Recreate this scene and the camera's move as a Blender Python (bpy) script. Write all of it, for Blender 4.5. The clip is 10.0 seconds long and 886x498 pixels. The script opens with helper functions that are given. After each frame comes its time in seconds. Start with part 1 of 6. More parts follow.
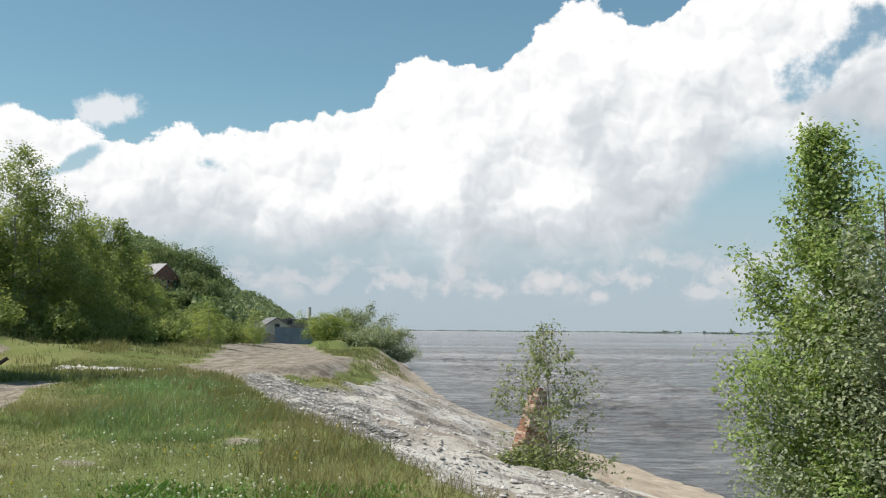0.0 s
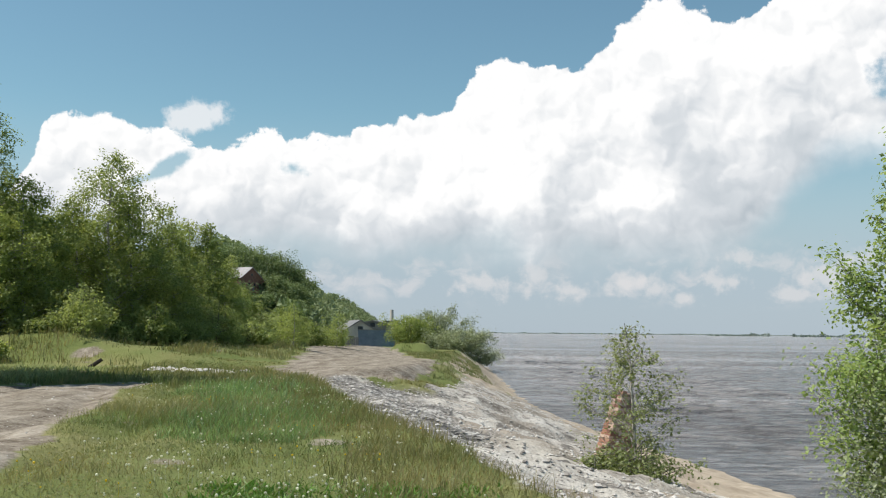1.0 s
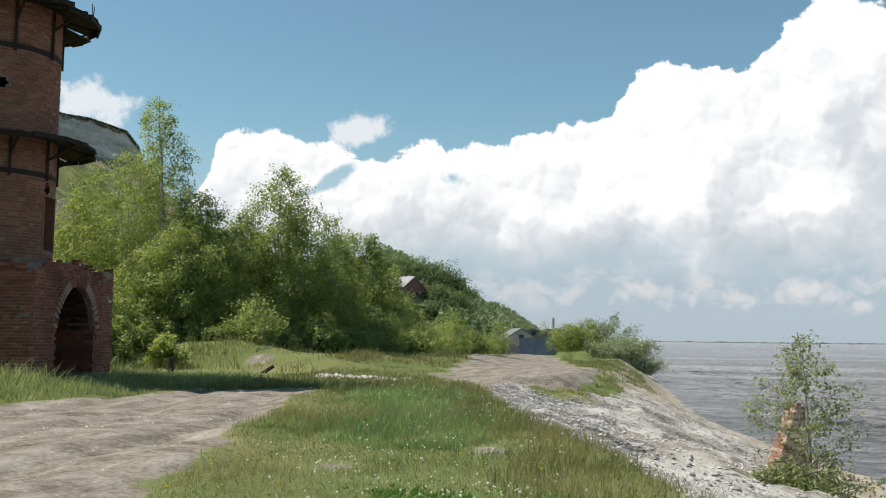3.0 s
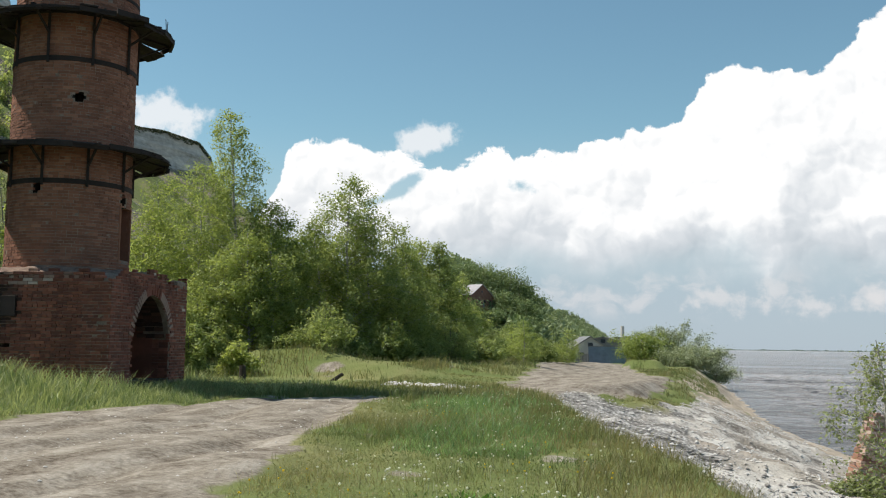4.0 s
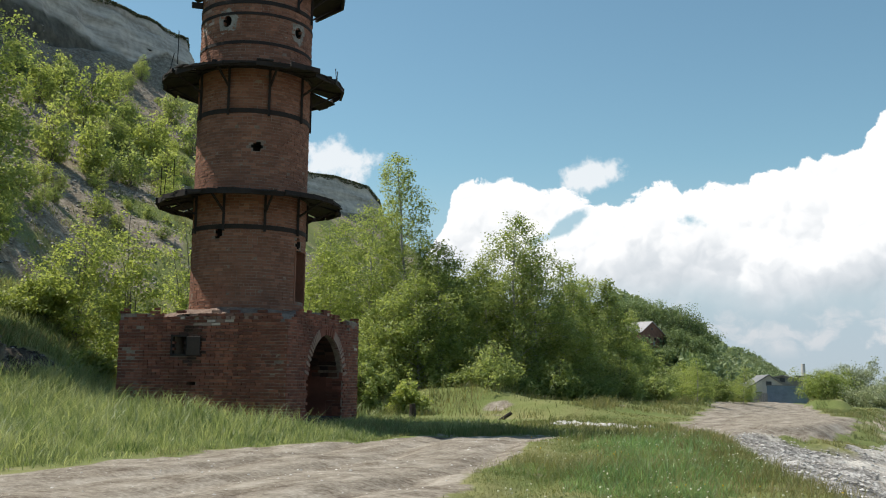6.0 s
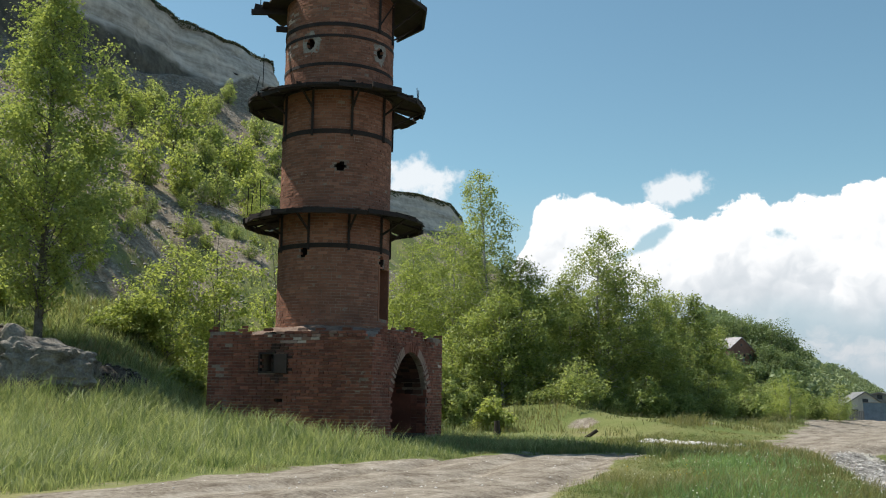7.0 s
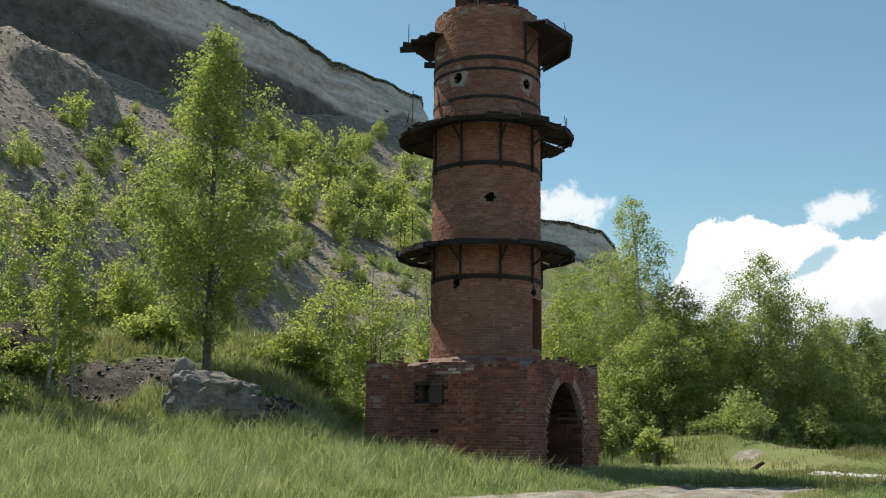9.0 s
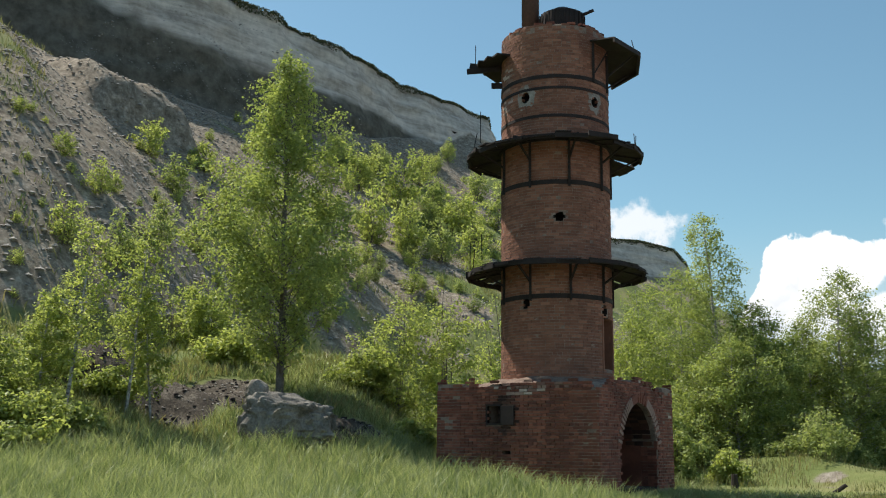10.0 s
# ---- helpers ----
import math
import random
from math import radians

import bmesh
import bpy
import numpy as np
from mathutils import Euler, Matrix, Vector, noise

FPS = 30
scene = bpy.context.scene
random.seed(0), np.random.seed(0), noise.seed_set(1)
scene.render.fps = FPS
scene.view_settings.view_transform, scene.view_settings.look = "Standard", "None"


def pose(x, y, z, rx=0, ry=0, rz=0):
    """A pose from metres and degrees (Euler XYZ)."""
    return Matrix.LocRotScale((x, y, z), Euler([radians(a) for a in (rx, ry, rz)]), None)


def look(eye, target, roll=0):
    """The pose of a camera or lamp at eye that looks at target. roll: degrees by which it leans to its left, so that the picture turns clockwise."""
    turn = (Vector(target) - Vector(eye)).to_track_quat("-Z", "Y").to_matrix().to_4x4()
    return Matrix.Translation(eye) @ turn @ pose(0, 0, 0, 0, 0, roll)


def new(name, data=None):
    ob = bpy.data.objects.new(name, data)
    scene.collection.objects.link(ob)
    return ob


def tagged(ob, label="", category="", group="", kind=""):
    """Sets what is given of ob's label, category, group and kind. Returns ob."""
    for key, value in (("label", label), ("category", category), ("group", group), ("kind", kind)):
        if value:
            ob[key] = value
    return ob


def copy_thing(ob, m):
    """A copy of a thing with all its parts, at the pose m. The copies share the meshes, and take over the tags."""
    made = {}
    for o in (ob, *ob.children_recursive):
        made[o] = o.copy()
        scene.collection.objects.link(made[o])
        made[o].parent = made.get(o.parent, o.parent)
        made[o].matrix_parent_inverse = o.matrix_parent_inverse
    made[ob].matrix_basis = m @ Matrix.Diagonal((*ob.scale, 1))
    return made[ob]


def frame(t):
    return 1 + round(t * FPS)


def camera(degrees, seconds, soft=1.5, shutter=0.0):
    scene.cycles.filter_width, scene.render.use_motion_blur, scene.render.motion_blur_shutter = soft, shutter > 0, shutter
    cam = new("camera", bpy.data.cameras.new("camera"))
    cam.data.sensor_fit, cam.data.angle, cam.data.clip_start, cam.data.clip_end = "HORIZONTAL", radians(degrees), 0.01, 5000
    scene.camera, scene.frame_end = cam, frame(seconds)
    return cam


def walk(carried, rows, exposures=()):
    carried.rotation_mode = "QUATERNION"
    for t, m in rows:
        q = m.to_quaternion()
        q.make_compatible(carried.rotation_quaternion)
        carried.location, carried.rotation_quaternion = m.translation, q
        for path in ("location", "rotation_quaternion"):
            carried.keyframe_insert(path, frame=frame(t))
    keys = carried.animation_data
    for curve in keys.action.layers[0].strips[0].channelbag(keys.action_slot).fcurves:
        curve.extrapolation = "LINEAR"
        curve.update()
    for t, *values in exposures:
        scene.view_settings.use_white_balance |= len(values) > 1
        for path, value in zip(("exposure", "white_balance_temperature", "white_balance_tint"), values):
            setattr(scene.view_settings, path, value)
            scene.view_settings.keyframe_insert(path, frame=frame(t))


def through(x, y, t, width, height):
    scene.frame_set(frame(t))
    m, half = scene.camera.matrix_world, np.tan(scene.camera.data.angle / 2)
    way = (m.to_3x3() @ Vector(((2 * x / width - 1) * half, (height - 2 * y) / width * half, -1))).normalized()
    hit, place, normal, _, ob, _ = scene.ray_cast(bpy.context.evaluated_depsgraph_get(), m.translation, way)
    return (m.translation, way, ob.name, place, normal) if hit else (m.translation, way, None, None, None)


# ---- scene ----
cam = camera(47.8, 10.0, soft=1.1)
EYE = 1.25
# seconds, yaw to the left, pitch up, lean to the left: a pan from one standing point
TURNS = [
    (0.0, 0.00, 4.63, 0.50),
    (0.5, 2.23, 4.66, 0.52),
    (1.0, 4.68, 4.73, 0.53),
    (1.5, 6.91, 4.79, 0.59),
    (2.0, 9.44, 4.88, 0.58),
    (2.5, 11.77, 4.99, 0.63),
    (4.0, 17.77, 5.52, 0.70),
    (4.5, 19.81, 5.89, 0.71),
    (5.0, 22.22, 6.40, 0.77),
    (5.5, 24.61, 6.92, 0.76),
    (6.0, 27.35, 7.59, 0.75),
    (7.5, 34.33, 8.88, 0.78),
    (8.0, 36.54, 9.35, 0.76),
    (8.5, 38.66, 9.71, 0.75),
    (9.0, 40.93, 10.08, 0.72),
    (9.5, 42.91, 10.54, 0.73),
    (10.0, 44.99, 11.21, 0.75),
]
walk(cam, [(t, pose(0, 0, EYE, 0, 0, yaw) @ pose(0, 0, 0, 90 + pitch) @ pose(0, 0, 0, 0, 0, lean)) for t, yaw, pitch, lean in TURNS],
     exposures=[(0.0, 0.0), (3.0, 0.03), (6.0, 0.12), (8.0, 0.2), (10.0, 0.25)])

# ---- light: sky and one sun ----
SUN_AZ, SUN_EL = radians(-99.0), radians(57.0)  # azimuth from +y towards +x
sun_way = Vector((math.sin(SUN_AZ) * math.cos(SUN_EL), math.cos(SUN_AZ) * math.cos(SUN_EL), math.sin(SUN_EL)))
sun = new("sun", bpy.data.lights.new("sun", "SUN"))
sun.data.energy, sun.data.angle, sun.data.color = 5.0, radians(0.55), (1.0, 0.93, 0.82)
sun.matrix_world = look((0, 0, 60), Vector((0, 0, 60)) - sun_way)
world = bpy.data.worlds.new("sky")
scene.world = world
world.use_nodes = True
# sky: Nishita air, with the day's cumulus and the haze low over the river
wn, wl = world.node_tree.nodes, world.node_tree.links
wn.clear()


def wmath(op, a, b=0.0, c=0.0):
    m = wn.new("ShaderNodeMath")
    m.operation = op
    for sock, v in zip(m.inputs, (a, b, c)):
        if hasattr(v, "is_linked"):
            wl.new(v, sock)
        else:
            sock.default_value = v
    return m.outputs[0]


def wstep(x, a, b):
    m = wn.new("ShaderNodeMapRange")
    m.interpolation_type = "SMOOTHSTEP"
    for name, v in (("From Min", a), ("From Max", b)):
        m.inputs[name].default_value = v
    wl.new(x, m.inputs["Value"])
    return m.outputs["Result"]


def wmix(fac, a, b, how="MIX"):
    m = wn.new("ShaderNodeMix")
    m.data_type, m.blend_type = "RGBA", how
    for sock, v in ((m.inputs[0], fac), (m.inputs[6], a), (m.inputs[7], b)):
        if hasattr(v, "is_linked"):
            wl.new(v, sock)
        elif isinstance(v, tuple):
            sock.default_value = (*v, 1)
        else:
            sock.default_value = v
    return m.outputs[2]


def wnoise(vec, scale, detail, rough=0.55):
    n = wn.new("ShaderNodeTexNoise")
    n.noise_dimensions = "2D"
    n.inputs["Scale"].default_value, n.inputs["Detail"].default_value, n.inputs["Roughness"].default_value = scale, detail, rough
    wl.new(vec, n.inputs["Vector"])
    return n.outputs["Fac"]


def wshift(vec, by):
    m = wn.new("ShaderNodeVectorMath")
    m.operation = "ADD"
    wl.new(vec, m.inputs[0])
    m.inputs[1].default_value = by
    return m.outputs[0]


def puffs(vec, scale, detail):
    """Rounded billows: near 1 at a billow's heart, 0 between them."""
    v = wn.new("ShaderNodeTexVoronoi")
    v.voronoi_dimensions, v.feature, v.normalize = "2D", "F1", True
    v.inputs["Scale"].default_value, v.inputs["Detail"].default_value = scale, detail
    v.inputs["Roughness"].default_value, v.inputs["Lacunarity"].default_value = 0.5, 2.3
    wl.new(vec, v.inputs["Vector"])
    return wmath("SUBTRACT", 1.0, wmath("MULTIPLY", v.outputs["Distance"], 1.6))


def lobe(az, el, a0, e0, ra, re, lean=0.0):
    """1 at the heart of an ellipse in the sky, 0 at its rim and less beyond."""
    x = wmath("SUBTRACT", az, a0)
    y = wmath("SUBTRACT", wmath("SUBTRACT", el, e0), wmath("MULTIPLY", x, lean))
    x, y = wmath("DIVIDE", x, ra), wmath("DIVIDE", y, re)
    return wmath("SUBTRACT", 1.0, wmath("SQRT", wmath("ADD", wmath("MULTIPLY", x, x), wmath("MULTIPLY", y, y))))


sky_tex = wn.new("ShaderNodeTexSky")
sky_tex.sky_type, sky_tex.sun_disc = "NISHITA", False
sky_tex.sun_elevation, sky_tex.sun_rotation = SUN_EL, SUN_AZ
sky_tex.dust_density, sky_tex.air_density, sky_tex.ozone_density = 0.4, 1.0, 1.6
air = wmix(1.0, sky_tex.outputs[0], (0.101, 0.122, 0.108), "MULTIPLY")
way = wn.new("ShaderNodeTexCoord").outputs["Generated"]
sep = wn.new("ShaderNodeSeparateXYZ")
wl.new(way, sep.inputs[0])
DEG = 57.29578
az = wmath("MULTIPLY", wmath("ARCTAN2", wmath("MULTIPLY", sep.outputs[0], -1.0), sep.outputs[1]), DEG)
el = wmath("MULTIPLY", wmath("ARCSINE", sep.outputs[2]), DEG)
flat_way = wn.new("ShaderNodeCombineXYZ")
wl.new(az, flat_way.inputs[0])
wl.new(el, flat_way.inputs[1])
chart = flat_way.outputs[0]
warp = wn.new("ShaderNodeTexNoise")
warp.noise_dimensions = "2D"
warp.inputs["Scale"].default_value, warp.inputs["Detail"].default_value = 0.55, 4.0
wl.new(chart, warp.inputs["Vector"])
bend = wn.new("ShaderNodeVectorMath")
bend.operation = "MULTIPLY_ADD"
wl.new(warp.outputs["Color"], bend.inputs[0])
bend.inputs[1].default_value = (1.6, 1.6, 0)
wl.new(chart, bend.inputs[2])
field = bend.outputs[0]
# the great cumulus: height of its top by azimuth, in degrees
TOPS = [(-180, 9), (-60, 12), (-30, 20), (-24, 19), (-13.6, 18.6), (-13.0, 17.1), (-11.6, 16.7), (-10.6, 18.0), (-8.3, 18.6), (-6.5, 17.7), (-4.6, 16.3),
        (-3.8, 15.2), (-2.7, 14.5), (-1.0, 15.3), (1.7, 15.2), (3.4, 14.4), (4.1, 12.9), (5.7, 12.1), (6.8, 12.5), (8.7, 11.5), (10.9, 10.9),
        (12.5, 11.5), (14.6, 11.0), (17.4, 10.5), (19.0, 9.9), (21.5, 11.3), (24.5, 11.5), (27.2, 10.6), (28.3, 7.0), (30.0, 3.0), (60, 2), (180, 5)]
curve = wn.new("ShaderNodeFloatCurve")
pts = curve.mapping.curves[0].points
curve.mapping.use_clip = False
while len(pts) < len(TOPS):
    pts.new(0.5, 0.5)
for p, (a, e) in zip(pts, TOPS):
    p.location, p.handle_type = ((a + 180) / 360, e / 30), "VECTOR"
curve.mapping.update()
wl.new(wmath("DIVIDE", wmath("ADD", az, 180.0), 360.0), curve.inputs["Value"])
top = wmath("MULTIPLY", curve.outputs["Value"], 30.0)

bill = puffs(field, 0.36, 5.0)
wisp = wnoise(chart, 0.38, 9.0, 0.6)
ragged = wmath("ADD", wmath("MULTIPLY", wmath("SUBTRACT", bill, 0.5), 1.7), wmath("MULTIPLY", wmath("SUBTRACT", wisp, 0.5), 1.6))
main = wmath("ADD", wmath("SUBTRACT", top, el), ragged)
# gaps of blue inside it
gap = None
for hole in ((20.7, 8.7, 2.3, 0.55, -0.55), (13.4, 9.2, 1.5, 0.8, 0.2), (-22.3, 14.9, 3.8, 1.9, -0.5)):
    g = wmath("ADD", lobe(az, el, *hole), wmath("MULTIPLY", wmath("SUBTRACT", wisp, 0.5), 2.6))
    gap = g if gap is None else wmath("MAXIMUM", gap, g)
gap_a = wstep(gap, 0.05, 0.75)
main_a = wstep(main, -0.06, 0.2)
broad0 = wnoise(chart, 0.13, 7.0, 0.55)
lift = wmath("MULTIPLY", wmath("SUBTRACT", 1.0, wstep(az, -17.5, -10.5)), 5.0)
base = wmath("ADD", wmath("SUBTRACT", el, lift), wmath("MULTIPLY", wmath("SUBTRACT", broad0, 0.5), 5.0))
main_a = wmath("MULTIPLY", main_a, wmath("MULTIPLY", wstep(base, 3.2, 6.4), wmath("SUBTRACT", 1.0, wmath("MULTIPLY", gap_a, 0.9))))
# small clouds beside it
small = wmath("MAXIMUM", lobe(az, el, 18.9, 11.75, 1.9, 0.85, -0.15), lobe(az, el, 34.3, 12.6, 3.2, 1.7, 0.1))
small = wmath("ADD", wmath("MULTIPLY", small, 1.0), wmath("MULTIPLY", wmath("SUBTRACT", wisp, 0.47), 4.2))
small_a = wmath("MULTIPLY", wstep(small, 0.1, 1.0), 0.85)
# low far cumulus in the haze
flat = wn.new("ShaderNodeMapping")
flat.inputs["Scale"].default_value = (1.0, 1.7, 1.0)
wl.new(field, flat.inputs[0])
low = wmath("ADD", wmath("MULTIPLY", puffs(flat.outputs[0], 0.4, 3.5), 0.55), wmath("MULTIPLY", wnoise(flat.outputs[0], 0.25, 6.0), 0.75))
low_a = wmath("MULTIPLY", wstep(low, 0.64, 0.92), wmath("MULTIPLY", wstep(el, 1.2, 2.4), wmath("SUBTRACT", 1.0, wstep(el, 3.4, 5.6))))
# shading of the billows, from the sun's side
lit_way = wshift(field, (0.3, 0.42, 0.0))
relief = wmath("SUBTRACT", puffs(field, 0.3, 2.2), puffs(lit_way, 0.3, 2.2))
broad = wnoise(field, 0.15, 3.5, 0.5)
depth = wstep(main, 0.0, 7.5)
shade = wmath("MULTIPLY_ADD", relief, 0.5, 1.05)
shade = wmath("SUBTRACT", shade, wmath("MULTIPLY", depth, wmath("MULTIPLY_ADD", broad, 1.3, -0.44)))
shade = wmath("SUBTRACT", shade, wmath("MULTIPLY", 0.22, wmath("SUBTRACT", 1.0, wstep(base, 5.0, 8.5))))
tone = wn.new("ShaderNodeValToRGB")
for e, (p, c) in zip((tone.color_ramp.elements[0], tone.color_ramp.elements[1], tone.color_ramp.elements.new(0.72)),
                     ((0.3, (0.47, 0.53, 0.58)), (1.0, (0.90, 0.905, 0.91)), (0.72, (0.70, 0.735, 0.77)))):
    e.position, e.color = p, (*c, 1)
wl.new(shade, tone.inputs[0])
haze = wmath("SUBTRACT", 1.0, wstep(el, 2.0, 13.0))
heaven = wmix(wmath("MULTIPLY", haze, 0.9), air, (0.43, 0.51, 0.60))
heaven = wmix(wmath("MULTIPLY", low_a, 0.55), heaven, (0.74, 0.73, 0.74))
# single far towers low over the river
tower = None
for spot_of in ((-12.0, 4.3, 1.3, 0.9, 0.1), (-11.2, 2.9, 1.6, 0.7, 0.0), (-9.0, 1.9, 1.0, 0.45, 0.0), (-16.6, 3.3, 2.4, 1.1, -0.35), (-14.6, 2.2, 1.5, 0.6, 0.0), (-0.6, 3.4, 1.4, 0.9, -0.2), (2.0, 2.7, 2.6, 0.9, 0.1),
                (-2.5, 2.4, 2.0, 0.7, 0.0), (-5.8, 2.8, 1.8, 0.8, 0.0), (-7.4, 2.5, 1.3, 0.5, 0.0), (-20.5, 2.4, 2.0, 0.9, 0.0)):
    g = lobe(az, el, *spot_of)
    tower = g if tower is None else wmath("MAXIMUM", tower, g)
tower = wmath("ADD", tower, wmath("MULTIPLY", wmath("SUBTRACT", bill, 0.5), 0.9))
tower = wmath("ADD", tower, wmath("MULTIPLY", wmath("SUBTRACT", wnoise(chart, 1.1, 6.0, 0.6), 0.5), 2.2))
heaven = wmix(wmath("MULTIPLY", wstep(tower, 0.0, 0.95), 0.55), heaven, (0.80, 0.775, 0.77))
heaven = wmix(small_a, heaven, (0.86, 0.88, 0.9))
heaven = wmix(main_a, heaven, tone.outputs[0])
sky_bg, sky_out = wn.new("ShaderNodeBackground"), wn.new("ShaderNodeOutputWorld")
sky_bg.inputs["Strength"].default_value = 1.0
wl.new(heaven, sky_bg.inputs[0])
wl.new(sky_bg.outputs[0], sky_out.inputs[0])

# ---- helpers of this scene ----
def lattice(ix, iy, seed):
    h = (ix.astype(np.int64) * 374761393 + iy.astype(np.int64) * 668265263 + seed * 982451653) & 0x7FFFFFFF
    h = ((h ^ (h >> 13)) * 1274126177) & 0x7FFFFFFF
    return ((h ^ (h >> 16)) & 0xFFFF) / 65535.0


def vnoise(x, y, seed=0):
    x, y = np.asarray(x, float), np.asarray(y, float)
    ix, iy = np.floor(x), np.floor(y)
    fx, fy = x - ix, y - iy
    fx, fy = fx * fx * (3 - 2 * fx), fy * fy * (3 - 2 * fy)
    a, b = lattice(ix, iy, seed), lattice(ix + 1, iy, seed)
    c, d = lattice(ix, iy + 1, seed), lattice(ix + 1, iy + 1, seed)
    return (a + (b - a) * fx) * (1 - fy) + (c + (d - c) * fx) * fy - 0.5


def fbm(x, y, seed=0, octaves=4):
    total, amp, f = 0.0, 1.0, 1.0
    for k in range(octaves):
        total = total + amp * vnoise(x * f, y * f, seed + 17 * k)
        amp, f = amp * 0.5, f * 2.03
    return total


def smooth(a, b, x):
    t = np.clip((np.asarray(x, float) - a) / (b - a), 0, 1)
    return t * t * (3 - 2 * t)


def fast_mesh(name, verts, faces, mat=None, shade=False):
    """A mesh from arrays; faces all have the same number of corners."""
    verts, faces = np.asarray(verts, np.float32), np.asarray(faces, np.int32)
    me = bpy.data.meshes.new(name)
    n, k = faces.shape
    me.vertices.add(len(verts))
    me.vertices.foreach_set("co", verts.ravel())
    me.loops.add(n * k)
    me.loops.foreach_set("vertex_index", faces.ravel())
    me.polygons.add(n)
    me.polygons.foreach_set("loop_start", np.arange(0, n * k, k, dtype=np.int32))
    me.polygons.foreach_set("use_smooth", np.full(n, shade))
    me.update(calc_edges=True)
    me.validate()
    if mat:
        me.materials.append(mat)
    return me


def place(ob, parent):
    ob.parent = parent
    return ob


def part(name, bm, material, parent=None, label="", shade=False):
    """Links a bmesh as one mesh object under a thing or a part."""
    me = bpy.data.meshes.new(name)
    bmesh.ops.recalc_face_normals(bm, faces=bm.faces)
    bm.to_mesh(me)
    bm.free()
    if shade:
        me.polygons.foreach_set("use_smooth", np.full(len(me.polygons), True))
    me.materials.append(material)
    ob = new(name, me)
    ob.parent = parent
    return tagged(ob, label)


def part_mesh(name, me, parent=None, label=""):
    ob = new(name, me)
    ob.parent = parent
    return tagged(ob, label)


def box(bm, sx, sy, sz, m, bevel=0.0):
    """A box of that size about the pose m, into bm."""
    made = bmesh.ops.create_cube(bm, size=1.0, matrix=m @ Matrix.Diagonal((sx, sy, sz, 1)))
    if bevel:
        edges = list({e for v in made["verts"] for e in v.link_edges})
        bmesh.ops.bevel(bm, geom=edges, offset=bevel, segments=1, affect="EDGES")


def bar(bm, a, b, w, h=None):
    """A square bar from a to b."""
    a, b = Vector(a), Vector(b)
    turn = (b - a).to_track_quat("Z", "Y").to_matrix().to_4x4()
    box(bm, w, h or w, (b - a).length, Matrix.Translation((a + b) / 2) @ turn)


def tube(path, radii, sides=6):
    """Vertices and quads of a tapered tube along a path."""
    path, n = np.asarray(path, float), len(path)
    d = np.gradient(path, axis=0)
    d /= np.linalg.norm(d, axis=1)[:, None] + 1e-9
    ref = np.where(np.abs(d[:, 2:3]) > 0.9, np.array([[1.0, 0, 0]]), np.array([[0, 0, 1.0]]))
    s = np.cross(d, ref)
    s /= np.linalg.norm(s, axis=1)[:, None] + 1e-9
    u = np.cross(s, d)
    a = np.linspace(0, 2 * np.pi, sides, endpoint=False)
    v = path[:, None] + np.asarray(radii)[:, None, None] * (np.cos(a)[None, :, None] * s[:, None] + np.sin(a)[None, :, None] * u[:, None])
    i, j = np.meshgrid(np.arange(n - 1), np.arange(sides), indexing="ij")
    k = (j + 1) % sides
    f = np.stack([i * sides + j, i * sides + k, (i + 1) * sides + k, (i + 1) * sides + j], -1).reshape(-1, 4)
    return v.reshape(-1, 3), f


def joined(pieces):
    vs, fs, n = [], [], 0
    for v, f in pieces:
        vs.append(v)
        fs.append(f + n)
        n += len(v)
    return np.concatenate(vs), np.concatenate(fs)

# ---- materials ----
def material(name):
    m = bpy.data.materials.new(name)
    m.use_nodes = True
    return m, m.node_tree.nodes, m.node_tree.links, m.node_tree.nodes["Principled BSDF"]


def ramp(nodes, stops):
    r = nodes.new("ShaderNodeValToRGB")
    while len(r.color_ramp.elements) < len(stops):
        r.color_ramp.elements.new(0.5)
    for e, (p, c) in zip(r.color_ramp.elements, stops):
        e.position, e.color = p, (*c, 1)
    return r


def noise_of(nodes, links, scale, detail=5, rough=0.6, stretch=None, dist=0.0):
    n, c = nodes.new("ShaderNodeTexNoise"), nodes.new("ShaderNodeTexCoord")
    n.inputs["Scale"].default_value, n.inputs["Detail"].default_value = scale, detail
    n.inputs["Roughness"].default_value, n.inputs["Distortion"].default_value = rough, dist
    if stretch:
        mp = nodes.new("ShaderNodeMapping")
        mp.inputs["Scale"].default_value = stretch
        links.new(c.outputs["Object"], mp.inputs[0])
        links.new(mp.outputs[0], n.inputs["Vector"])
    else:
        links.new(c.outputs["Object"], n.inputs["Vector"])
    return n.outputs["Fac"]


def mixed(nodes, links, fac, a, b, how="MIX"):
    m = nodes.new("ShaderNodeMix")
    m.data_type, m.blend_type = "RGBA", how
    for sock, v in ((m.inputs[0], fac), (m.inputs[6], a), (m.inputs[7], b)):
        if hasattr(v, "is_linked"):
            links.new(v, sock)
        elif isinstance(v, (tuple, list)):
            sock.default_value = (*v, 1)
        else:
            sock.default_value = v
    return m.outputs[2]


def arith(nodes, links, op, a, b=0.0, c=0.0):
    m = nodes.new("ShaderNodeMath")
    m.operation = op
    for sock, v in zip(m.inputs, (a, b, c)):
        if hasattr(v, "is_linked"):
            links.new(v, sock)
        else:
            sock.default_value = v
    return m.outputs[0]


def bumped(nodes, links, bsdf, height, strength, distance):
    b = nodes.new("ShaderNodeBump")
    b.inputs["Strength"].default_value, b.inputs["Distance"].default_value = strength, distance
    links.new(height, b.inputs["Height"])
    links.new(b.outputs[0], bsdf.inputs["Normal"])


